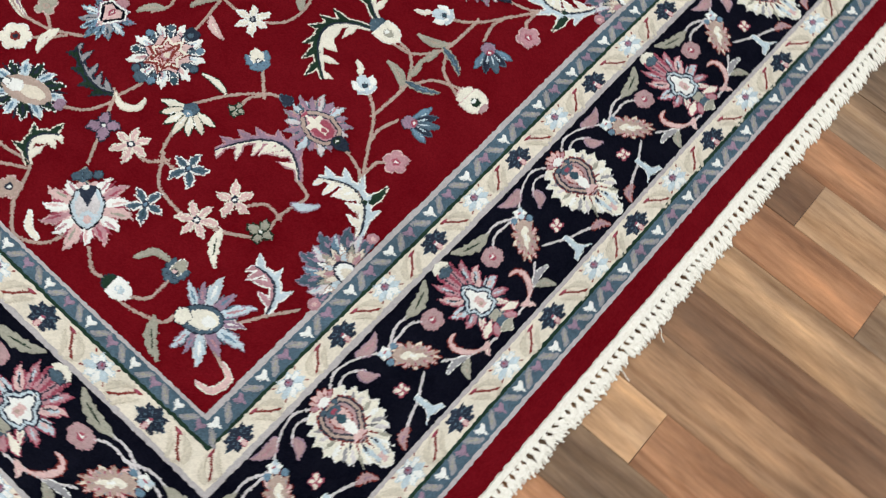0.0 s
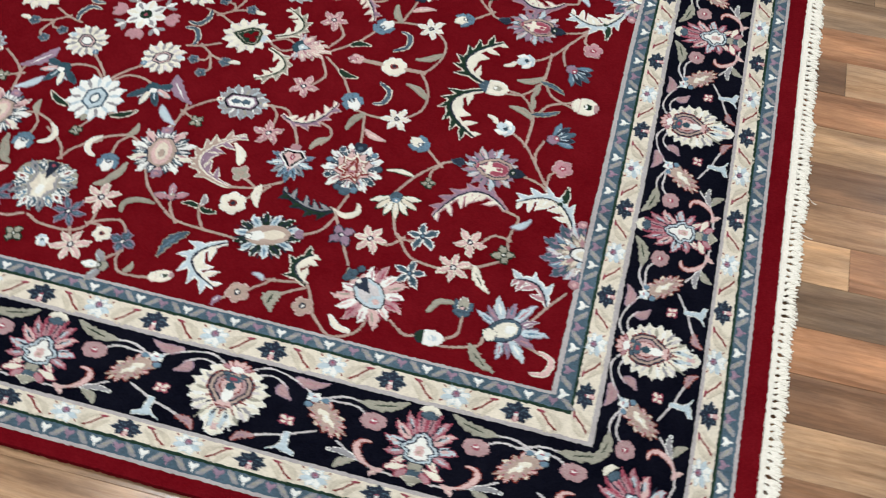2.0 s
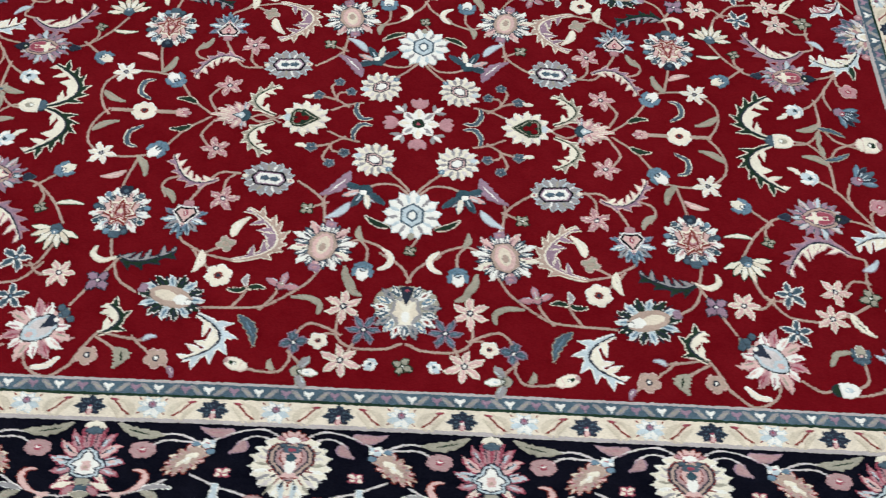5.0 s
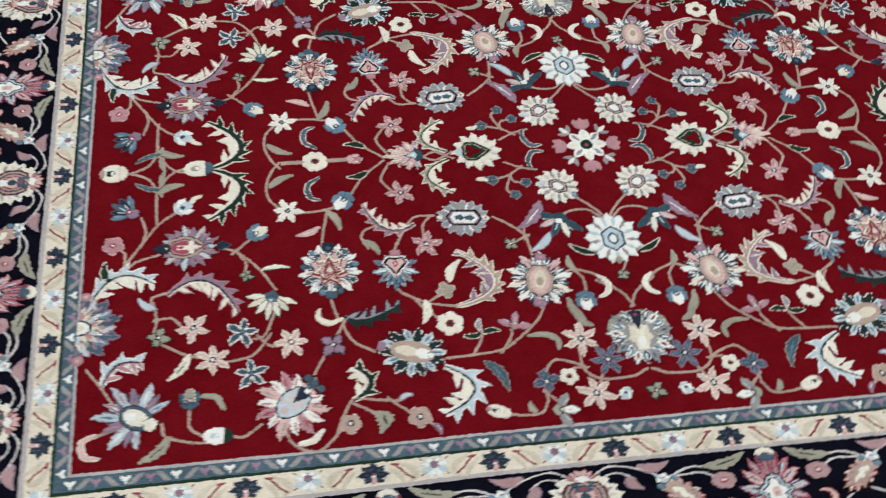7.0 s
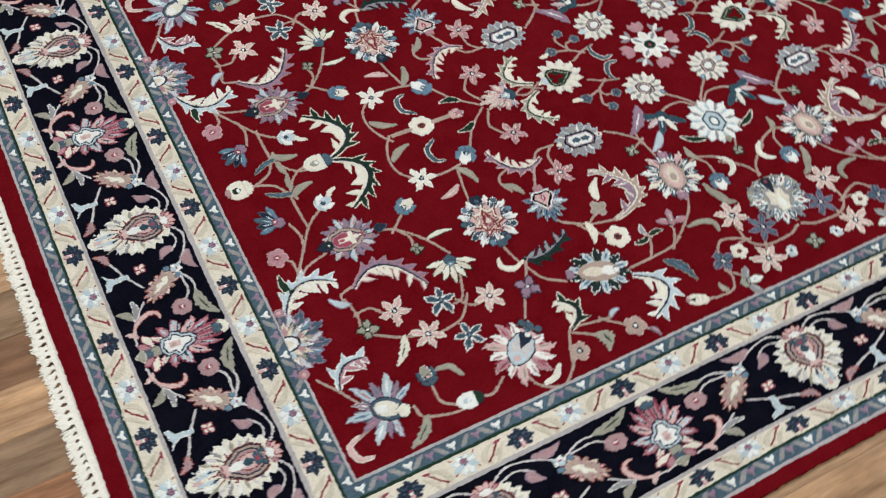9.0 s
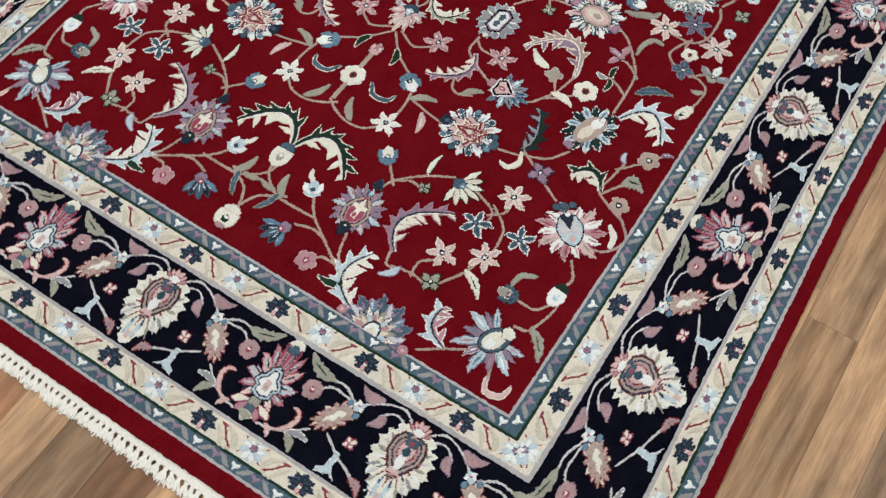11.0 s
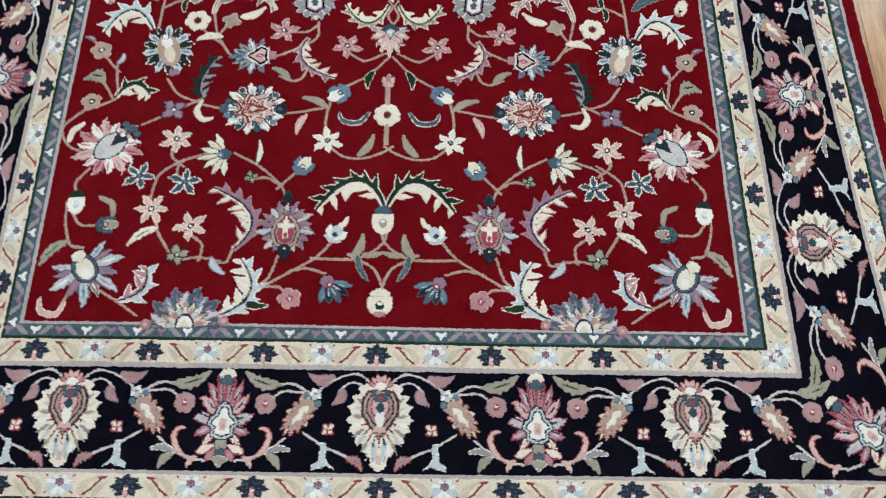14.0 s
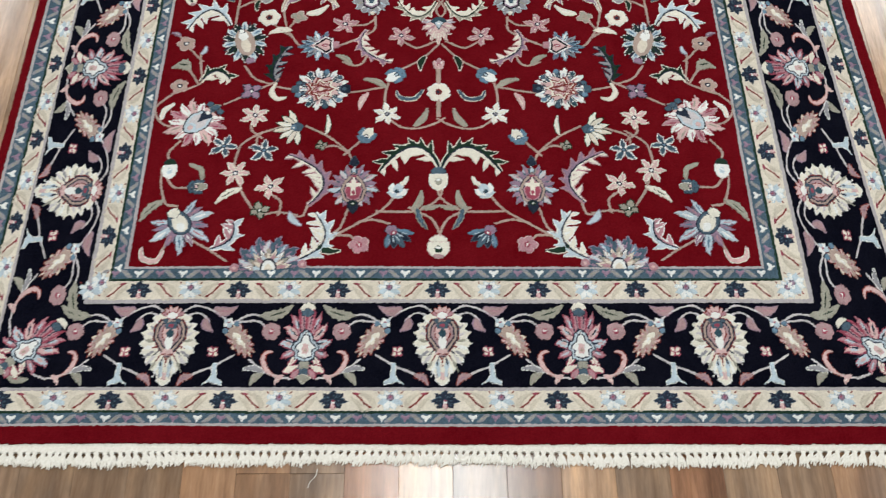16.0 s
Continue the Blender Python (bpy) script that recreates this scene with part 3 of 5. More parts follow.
def half_flower(f):
    """Half of a round flower, cut off by the band beside it."""
    f.c = 0.0

    def put_in(pts, colour):
        f.add([(max(x, 0.0), y) for x, y in pts], colour)

    for i in range(11):
        a = -1.5 + 3.0 * i / 10
        p = f.blade(a, 0.4, (1.02 if i % 2 == 0 else 0.88), 0.24, 0.2)
        put_in(grown(p, 0.0016 / f.l), "mauve")
        put_in(p, ("slate", "mist", "slate", "blue")[i % 4])
        put_in(f.blade(a, 0.6, 0.85, 0.05), ("mauve", "pale")[i % 2])
    for r, cols in ((0.66, ("white", "sage", "cream")), (0.50, ("pale", "cream", "pink"))):
        for i in range(9):
            a = -1.4 + 2.8 * i / 8
            p = f.blade(a, 0.2, r, 0.17)
            put_in(grown(p, 0.0010 / f.l), "ink" if r > 0.6 and i % 2 else "taupe")
            put_in(p, cols[i % 3])
    put_in(f.oval(0.0, 0.34, 0.22), "ink")
    put_in(f.oval(0.0, 0.28, 0.18), "white")
    put_in(f.oval(0.0, 0.16, 0.10), "cream")
    for s in (-1, 1):
        put_in(f.oval(0.10, 0.13, 0.12, s * f.h * 0.93, 10), "pink")
        put_in(f.oval(0.10, 0.05, 0.05, s * f.h * 0.93, 6), "blush")


def crest_flower(f):
    heart = both([(0.03, 0.0), (0.04, 0.18), (0.16, 0.40), (0.36, 0.47), (0.56, 0.42), (0.78, 0.22), (1.0, 0.0)])
    heart = [(x, y * f.h / 0.46) for x, y in heart]
    f.add(grown(heart, -0.05), "sage")
    n = 17
    for i in range(n):
        a = -2.7 + 5.4 * i / (n - 1)
        f.lined(f.blade(a, 0.5, (1.0 if i % 2 else 0.93), 0.17), ("slate", "white", "blue", "grey")[i % 4], ("white", "slate")[i % 2], 0.0009)
        f.add(f.blade(a, 0.62, 0.85, 0.06), ("white", "rust", "ivory", "slate")[i % 4])
        f.add(f.blade(a + 0.16, 0.42, 0.74, 0.06), ("white", "sage")[i % 2])
    f.add(f.oval(0.50, 0.27, 0.22, 0, 14, 0.08), "grey")
    f.add(f.oval(0.50, 0.21, 0.17, 0, 14, 0.12), "cream")
    f.add([(0.30, 0.16), (0.48, 0.05), (0.74, 0.09), (0.74, -0.09), (0.48, -0.05), (0.30, -0.16), (0.42, 0.0)], "ivory")
    f.add(f.oval(0.60, 0.10, 0.06, 0, 8), "white")
    f.add(both([(0.08, 0.0), (0.10, 0.10), (0.20, 0.08), (0.38, 0.02), (0.40, 0.0)]), "ink")
    f.add(f.oval(0.15, 0.03, 0.03, 0, 6), "rose")


def ivory_shield(f):
    """The border's large palmette: a fringed ivory shield with a long tip."""
    outer = [(0.10, 0.16), (0.16, 0.30), (0.22, 0.25), (0.24, 0.38), (0.31, 0.32), (0.35, 0.43), (0.42, 0.36), (0.48, 0.44), (0.53, 0.36), (0.60, 0.40), (0.63, 0.30),
             (0.71, 0.31), (0.73, 0.21), (0.81, 0.20), (0.84, 0.11), (0.93, 0.10), (1.0, 0.02)]
    outer = [(x * RNG.uniform(0.985, 1.015), y * f.h / 0.43) for x, y in outer]
    f.lined(both([(0.09, 0.0)] + outer), "ivory", "white", 0.0010)
    for s in (-1, 1):
        for i in range(10):
            a = s * (0.22 + 0.24 * i)
            f.add(f.blade(a, 0.50, 0.90, 0.07), ("grey", "white", "sage", "mist")[i % 4])
        f.add([(0.68, s * 0.035), (0.88, s * 0.02), (0.90, s * 0.05), (0.72, s * 0.085)], "pale")
    f.add([(0.84, 0.02), (0.92, 0.03), (0.94, 0.0), (0.92, -0.03), (0.84, -0.02)], "blush")
    shield = both([(0.16, 0.0), (0.19, 0.13), (0.28, 0.185), (0.42, 0.185), (0.54, 0.11), (0.68, 0.0)])
    f.add(grown(shield, 0.012), "rust")
    for i in range(15):
        a = -2.4 + 4.8 * i / 14
        f.add(f.blade(a, 0.34, 0.60, 0.06), ("ink", "rust")[i % 2])
    f.add(shield, "ink")
    for d, c in ((-0.016, "taupe"), (-0.045, "ink"), (-0.062, "dusty"), (-0.095, "rust"), (-0.108, "blush")):
        f.add(grown(shield, d), c)
    f.add(f.oval(0.46, 0.11, 0.05, 0, 8), "white")
    f.add(f.oval(0.36, 0.055, 0.045, 0, 8), "teal")
    f.add(f.oval(0.26, 0.05, 0.08, 0, 8), "slate")
    f.add(f.oval(0.26, 0.025, 0.03, 0, 6), "rose")
    for a in (-1.25, 1.25, -0.75, 0.75, -0.3, 0.3):
        f.lined(petal(0.14, 0.0, math.pi + a, 0.135, 0.05, 0.6), "blush" if abs(a) < 1 else "pink", "rust", 0.0010)
    f.lined(f.oval(0.13, 0.045, 0.06, 0, 8), "white", "rose", 0.0010)
    for s in (-1, 1):
        f.add(f.oval(0.20, 0.03, 0.03, s * 0.07, 6), "slate")


def pink_lily(f):
    """The border's rose palmette: long red-edged petals over a jagged heart, leaves at its foot."""
    f.c = 0.42
    for a, r, w, c in ((0.62, 1.0, 0.20, "pink"), (-0.62, 1.0, 0.20, "pink"), (1.0, 1.0, 0.20, "blush"), (-1.0, 1.0, 0.20, "blush"), (1.45, 1.02, 0.19, "pale"), (-1.45, 1.02, 0.19, "pale"),
                       (1.9, 0.98, 0.2, "pink"), (-1.9, 0.98, 0.2, "pink"), (2.35, 0.9, 0.18, "ivory"), (-2.35, 0.9, 0.18, "ivory"), (0.3, 0.98, 0.16, "rose"), (-0.3, 0.98, 0.16, "rose")):
        f.lined(f.blade(a, 0.25, r, w, 0.3), c, "rose", 0.0016)
        f.add(f.blade(a, 0.55, r * 0.85, 0.06), "pale" if c in ("pink", "blush") else "blush" if c != "rose" else "pink")
    f.lined([(0.66, 0.07), (0.90, 0.07), (0.90, -0.07), (0.66, -0.07)], "pink", "rose", 0.0014)
    f.add([(0.68, 0.015), (0.88, 0.015), (0.88, -0.015), (0.68, -0.015)], "rose")
    f.lined(f.oval(0.91, 0.055, 0.085, 0, 8), "slate", "ink", 0.0009)
    f.lined([(0.97, 0.10), (1.03, 0.07), (1.05, 0.0), (1.03, -0.07), (0.97, -0.10), (0.99, 0.0)], "ivory", "ivory", 0.0008)
    f.gaps(12, 0.45, 0.85, "ink", -2.2, 4.7)
    gem = [(0.22, 0.0), (0.27, 0.12), (0.36, 0.12), (0.40, 0.17), (0.47, 0.15), (0.52, 0.09), (0.60, 0.07), (0.66, 0.0)]
    gem = both(gem)
    f.lined(gem, "pale", "ink", 0.0024)
    f.add(grown(gem, -0.028), "ink")
    f.add(grown(gem, -0.046), "white")
    f.add(f.oval(0.40, 0.08, 0.05, 0, 8, 0.1), "blush")
    f.add(f.oval(0.38, 0.03, 0.025, 0, 6), "taupe")
    f.lined(f.oval(0.17, 0.06, 0.08, 0, 8, 0.08), "sage", "ink", 0.0008)
    f.lined(f.oval(0.07, 0.06, 0.085, 0, 8), "slate", "ink", 0.0008)
    for s in (-1, 1):
        f.lined(petal(0.17, s * 0.07, s * 2.0, 0.21, 0.085, 0.6), "ivory", "rose", 0.0013)
        f.lined(petal(0.12, s * 0.06, s * 2.5, 0.15, 0.07, 0.6), "pink", "rose", 0.0012)
    f.lined(both([(-0.08, 0.0), (-0.03, 0.05), (0.02, 0.10), (0.04, 0.04), (0.04, 0.0)]), "sage", "ivory", 0.0008)


def small_flower(f):
    n = 13
    for i in range(n):
        a = -2.7 + 5.4 * i / (n - 1)
        f.lined(f.blade(a, 0.5, 1.0 * RNG.uniform(0.95, 1.08), 0.17), ("cream", "blush", "taupe")[i % 3], "rust", 0.0012)
    f.add(f.oval(0.50, 0.40, 0.74 * f.h, 0, 14, 0.08), "taupe")
    f.gaps(11, 0.35, 0.8, "dusty", -2.2, 4.8, 0.06)
    f.gaps(7, 0.5, 0.85, "rose", -2.0, 4.6, 0.05)
    for i in range(9):
        a = -2.2 + 4.4 * i / 8
        f.add(f.blade(a, 0.55, 0.80, 0.06), ("grey", "blush")[i % 2])
    f.add([(0.24, 0.02), (0.34, 0.10), (0.44, 0.04), (0.56, 0.10), (0.62, 0.03), (0.78, 0.0), (0.62, -0.06), (0.52, -0.03), (0.42, -0.09), (0.32, -0.04)], "ivory")
    f.add(f.oval(0.50, 0.07, 0.03, 0, 6), "white")
    for y in (-0.15, 0.0, 0.15):
        f.lined(f.oval(0.04 + abs(y) * 0.5, 0.07, 0.07, y, 8), "blue" if y else "pale", "ink", 0.0006)


PALMETTES = {"cream": cream_flower, "pale_cream": pale_flower, "greenheart": green_heart, "fan": pink_fan, "grey": grey_flower, "bluepink": lotus,
             "feathered": feathered_flower, "multi": lobed_flower, "purple": purple_flower, "pinkwhite": pink_white_flower, "bluefan": blue_fan,
             "bluegreen": blue_green_flower, "half": half_flower, "crest": crest_flower, "ivory_border": ivory_shield, "pink_border": pink_lily, "small_border": small_flower}


BORDERING = ("half", "ivory_border", "pink_border", "small_border")


def palmette_into(pile, style, b, t, ratio):
    PALMETTES[style](Flower(pile, b, t, ratio, 0.48, 1.0 if style in BORDERING else 0.93))


def star_into(pile, colour, n, c, r, turn=None):
    body, line, ring, core = {"pink": ("pink", "blush", "ink", "white"), "ivory": ("ivory", "white", "ink", "grey"), "blush": ("blush", "ivory", "ink", "white"),
                              "blue": ("slate", "white", "ink", "blue"), "mauve": ("mauve", "ink", "ink", "white"), "bluemauve": ("slate", "mauve", "ink", "white"),
                              "green": ("sage", "green", "green", "white"), "dots": ("ivory", "rose", "rose", "blush")}[colour]
    turn = RNG.uniform(0, 6.28) if turn is None else turn
    r *= 0.85
    f = Flower(pile, (c[0] - r, c[1]), (c[0] + r, c[1]), 1.0, 0.5)
    fat = {4: 0.62, 5: 0.40, 6: 0.33}.get(n, 2.2 / n)
    for i in range(n):
        a = turn + 2 * math.pi * i / n
        long = RNG.uniform(0.90, 1.08)
        p = f.blade(a, 0.04, long * (0.86 if n == 4 else 1.0), fat * (1.15 if n == 4 else 1.0), RNG.uniform(-0.5, 0.5))
        f.lined(p, body, line, 0.0016)
        if colour == "blue":
            f.add(f.blade(a, 0.2, 0.8 * long, 0.12), "teal")
        elif colour in ("pink", "blush", "ivory"):
            f.add(f.blade(a + 0.12, 0.3, 0.75 * long, 0.07), "ivory" if colour != "ivory" else "white")
        elif colour == "bluemauve":
            f.add(f.blade(a, 0.3, 0.75, 0.10), "blue")
    f.add(f.oval(0.5, 0.10, 0.10, 0, 8), ring)
    f.add(f.oval(0.5, 0.055, 0.055, 0, 6), core)


def rosette_into(pile, colour, n, c, r):
    body, line, core, eye = {"ivory": ("ivory", "white", "rust", "ink"), "pink": ("pink", "blush", "rose", "white"), "taupe": ("taupe", "blush", "ink", "white"),
                             "sage": ("sage", "blush", "taupe", "sage"), "slate": ("slate", "grey", "ink", "blue"), "border": ("dusty", "pink", "rose", "white")}[colour]
    r *= 0.95
    for i in range(n):
        a = 2 * math.pi * i / n + 0.3
        x, y = c[0] + 0.60 * r * math.cos(a), c[1] + 0.60 * r * math.sin(a)
        k = 0.42 * r * RNG.uniform(0.92, 1.08)
        p = [(x + k * math.cos(q * 0.785), y + k * math.sin(q * 0.785)) for q in range(8)]
        pile.add(grown(p, 0.0010), line, 0)
        pile.add(p, body, 1)
    for k, colour in ((0.62, body), (0.34, core), (0.17, eye)):
        pile.add([(c[0] + k * r * math.cos(q * 0.785), c[1] + k * r * math.sin(q * 0.785)) for q in range(8)], colour, 2)


def leaf_into(pile, colour, b, t, ratio):
    body, line, vein = {"sage": ("sage", "sage", "taupe"), "slate": ("slate", "sage", "blue"), "mauve": ("mauve", "mauve", "white"), "pale": ("pale", "mauve", "pale"),
                        "darkline": ("green", "ivory", "green"), "ivory": ("ivory", "ivory", "white"), "blush": ("blush", "blush", "ivory"), "sagecut": ("sage", "sage", "green"),
                        "creamcut": ("ivory", "ivory", "green"), "green": ("green", "ivory", "green"), "creamgreen": ("ivory", "green", "ivory"), "white": ("grey", "white", "grey"),
                        "pink": ("dusty", "mauve", "pink"), "rose": ("dusty", "rust", "mauve"), "paleflare": ("pale", "white", "pale")}[colour]
    l, to = frame_of(b, t)
    w = 0.50 * l * ratio
    cut = colour in ("sagecut", "creamcut", "mauve", "slate", "rose")
    up, down = [], []
    n = 10
    for i in range(n + 1):
        f = i / n
        h = 0.5 * w * math.sin(math.pi * f ** 0.8) + 0.0008
        bend = 0.42 * w * (math.sin(math.pi * f) - 0.6 * f ** 3)
        jag = (0.72 if i % 2 else 1.12) if cut else 1
        up.append((f * l, bend + h * jag))
        down.append((f * l, bend - h * (jag if cut else 1)))
    p = up + down[::-1]
    pile.add(to(grown(p, 0.0012)), line, 0)
    pile.add(to(p), body, 1)
    pile.add(to(petal(0.22 * l, 0.34 * w, -0.05, 0.55 * l, 0.16 * w)), vein, 2)


def bud_into(pile, colour, b, t, ratio):
    """A bell on a cap; the kinds differ in their petals."""
    f = Flower(pile, b, t, ratio, 0.4, 0.9 if colour in ("navy", "dark", "cream") else 0.74)
    h = 0.42 * ratio
    if colour in ("navy", "dark", "cream"):
        cap, bell, eye = {"navy": ("slate", "ivory", "sage"), "dark": ("green", "white", "pale"), "cream": ("ivory", "ivory", "green")}[colour]
        f.lined(f.oval(0.22, 0.24, 0.85 * h, 0, 10, 0.06), cap, "ink" if cap != "ivory" else "blush", 0.0010)
        f.lined([(0.30, h), (0.62, 1.05 * h), (0.82, 0.85 * h), (0.95, 0.45 * h), (1.02, 0.0), (0.95, -0.45 * h), (0.82, -0.85 * h), (0.62, -1.05 * h), (0.30, -h)], bell, "white" if cap != "ivory" else "blush", 0.0009)
        if colour == "cream":
            f.add(f.oval(0.93, 0.11, 0.55 * h, 0, 8, 0.12), "dusty")
        f.add(f.oval(0.62, 0.17, 0.4 * h, 0, 8), eye)
        f.add(f.oval(0.56, 0.07, 0.22 * h, 0, 6), "white")
        return
    side, front, eye, line = {"blue": ("blue", "ivory", "white", "slate"), "ivory": ("pale", "pale", "teal", "white"), "bluewhite": ("blue", "white", "pale", "slate"),
                              "pink": ("blush", "pink", "ivory", "pink"), "sage": ("slate", "sage", "blush", "ink")}[colour]
    f.lined(f.oval(0.28, 0.26, 0.95 * h, 0, 10, 0.08), side, line, 0.0009)
    for s in (-1, 1):
        f.lined([(0.20, s * 0.3 * h), (0.45, s * 1.15 * h), (0.85, s * 1.0 * h), (0.70, s * 0.4 * h), (0.5, 0.0)], side if colour != "ivory" else "white", line, 0.0009)
    f.lined([(0.40, 0.5 * h), (0.75, 0.62 * h), (1.02, 0.12 * h), (0.95, -0.35 * h), (0.72, -0.6 * h), (0.40, -0.5 * h)], front, "white", 0.0008)
    f.add(f.oval(0.45, 0.12, 0.34 * h, 0, 8), "ink" if eye != "ivory" else "rose")
    f.add(f.oval(0.45, 0.08, 0.22 * h, 0, 6), eye)


def tulip_into(pile, colour, b, t, ratio):
    cols, cap, eye, line = {"blue": (("blue", "ink", "slate", "ink", "blue"), "mauve", "rose", "slate"), "cream": (("ivory", "cream", "ivory", "cream", "ivory", "cream", "ivory"), "slate", "blue", "green"),
                            "teal": (("teal", "blush", "teal", "ivory", "teal"), "teal", "white", "slate"), "pink": (("pink", "pink", "pink"), "pink", "sage", "mauve"),
                            "slate": (("grey", "white", "grey"), "sage", "green", "sage")}[colour]
    f = Flower(pile, b, t, 1.0, 0.14, 0.86)
    n = len(cols)
    for k in sorted(range(n), key=lambda k: -abs(k - (n - 1) / 2)):
        a = (k - (n - 1) / 2) * 2.2 * min(ratio, 1.25) / (n - 1)
        f.lined(petal(0.18, 0, a, (0.84 - 0.10 * abs(k - (n - 1) / 2) / n) * RNG.uniform(0.92, 1.06), 0.20 if n > 3 else 0.3, 0.62), cols[k], line, 0.0012)
        f.add(petal(0.40, 0.40 * math.sin(a) * 0.5, a, 0.34, 0.05, 0.6), "white" if cols[k] in ("ivory", "cream") else "pale")
    f.lined(f.oval(0.20, 0.20, 0.21, 0, 10, 0.08), cap, "ink", 0.0008)
    f.add(f.oval(0.34, 0.10, 0.13, 0, 8), eye)
    f.add(f.oval(0.34, 0.04, 0.05, 0, 6), "white")


def feather_into(pile, colour, b, m, t, wide):
    """A curved acanthus leaf: a toothed back, a dark midrib and long claws on the hollow side."""
    front, back, line, rib = {"mauve": ("mauve", "taupe", "ivory", "ivory"), "purple": ("ivory", "mauve", "blush", "ink"), "dark": ("ivory", "green", "ivory", "ink"), "cream": ("ivory", "mauve", "pink", "ink"),
                              "pale": ("ivory", "pale", "white", "ink"), "blue": ("pink", "pale", "white", "ink"), "creamgreen": ("ivory", "green", "ivory", "ink"), "sage": ("ivory", "sage", "ivory", "green"),
                              "darkleaf": ("grey", "green", "ink", "ink")}[colour]
    m = tuple(1.15 * m[k] - 0.075 * (b[k] + t[k]) for k in (0, 1))
    q = (2 * m[0] - 0.5 * (b[0] + t[0]), 2 * m[1] - 0.5 * (b[1] + t[1]))
    n = 24
    mid, normals, tangents = [], [], []
    for i in range(n + 1):
        f = i / n
        mid.append(tuple((1 - f) ** 2 * b[k] + 2 * f * (1 - f) * q[k] + f * f * t[k] for k in (0, 1)))
        d = tuple(2 * (1 - f) * (q[k] - b[k]) + 2 * f * (t[k] - q[k]) for k in (0, 1))
        h = math.hypot(*d) or 1
        tangents.append((d[0] / h, d[1] / h))
        normals.append((-d[1] / h, d[0] / h))
    cx, cy = 0.5 * (b[0] + t[0]) - m[0], 0.5 * (b[1] + t[1]) - m[1]
    side = 1 if normals[n // 2][0] * cx + normals[n // 2][1] * cy > 0 else -1

    def edge(scale, flat=0.0):
        out = []
        for i in range(n + 1):
            h = scale * wide * (math.sin(math.pi * (0.08 + 0.86 * i / n)) ** 0.7) + flat
            out.append((mid[i][0] + normals[i][0] * side * h, mid[i][1] + normals[i][1] * side * h))
        return out

    def claw(f, way, long, broad, lean):
        """A curved tooth leaving the midrib towards the tip."""
        i = int(f * n)
        (x, y), (tx, ty), (nx, ny) = mid[i], tangents[i], normals[i]
        nx, ny = nx * way, ny * way
        pts = ((-0.5 * broad, 0.0), (0.2 * lean * long, 0.55 * long), (lean * long, long), (0.5 * lean * long + 0.35 * broad, 0.5 * long), (0.6 * broad, 0.0))
        return [(x + u * tx + v * nx, y + u * ty + v * ny) for u, v in pts]

    length = sum(math.hypot(mid[i + 1][0] - mid[i][0], mid[i + 1][1] - mid[i][1]) for i in range(n))
    count = max(3, round(length / 0.023))
    teeth = []
    for k in range(count):
        f = 0.16 + 0.68 * k / (count - 1)
        teeth.append((claw(f, side, 0.84 * wide * (1.1 - 0.45 * abs(f - 0.5)), 0.0085, 0.55), front))
        teeth.append((claw(min(0.96, f + 0.06), -side, 0.66 * wide * RNG.uniform(0.85, 1.1), 0.011, 0.9), back))
    tip = claw(0.97, side, 0.35 * wide, 0.008, 1.2)
    for p, _ in teeth + [(tip, front)]:
        pile.add(grown(p, 0.0017), line, 0)
    pile.strip(edge(0.19, 0.0016), edge(-0.28, -0.0016), line, 0.2)
    for p, c in teeth + [(tip, front)]:
        pile.add(p, c, 1)
    pile.strip(edge(0.17), edge(0.0), front, 1.4)
    pile.strip(edge(0.0), edge(-0.26), back, 1.5)
    pile.strip(edge(0.02, 0.0006), edge(-0.05, -0.0006), rib, 2.2)


def smooth(points, n=9):
    out = []
    for i in range(len(points) - 1):
        p0, p1, p2 = points[max(0, i - 1)], points[i], points[i + 1]
        p3 = points[min(len(points) - 1, i + 2)]
        for k in range(n):
            f = k / n
            out.append(tuple(0.5 * (2 * p1[c] + (p2[c] - p0[c]) * f + (2 * p0[c] - 5 * p1[c] + 4 * p2[c] - p3[c]) * f * f
                                    + (3 * p1[c] - p0[c] - 3 * p2[c] + p3[c]) * f ** 3) for c in (0, 1)))
    return out + [points[-1]]


def ribbon_into(pile, points, wide, colour, level=0, taper=0.0):
    mid = smooth(points)
    if level < 0:
        (x0, y0), (x1, y1), (x2, y2), (x3, y3) = mid[0], mid[2], mid[-3], mid[-1]
        h, g = math.hypot(x1 - x0, y1 - y0) or 1, math.hypot(x3 - x2, y3 - y2) or 1
        mid = [(x0 - (x1 - x0) / h * 0.007, y0 - (y1 - y0) / h * 0.007)] + mid + [(x3 + (x3 - x2) / g * 0.007, y3 + (y3 - y2) / g * 0.007)]
    n = len(mid)
    left, right = [], []
    for i in range(n):
        a, c = mid[max(0, i - 1)], mid[min(n - 1, i + 1)]
        h = math.hypot(c[0] - a[0], c[1] - a[1]) or 1
        f = i / (n - 1)
        w = 0.5 * wide * (1 - taper + taper * math.sin(math.pi * min(1, f * 1.0)) if taper else 1)
        nx, ny = -(c[1] - a[1]) / h * w, (c[0] - a[0]) / h * w
        left.append((mid[i][0] + nx, mid[i][1] + ny))
        right.append((mid[i][0] - nx, mid[i][1] - ny))
    pile.strip(left, right, colour, level, 0.0008)


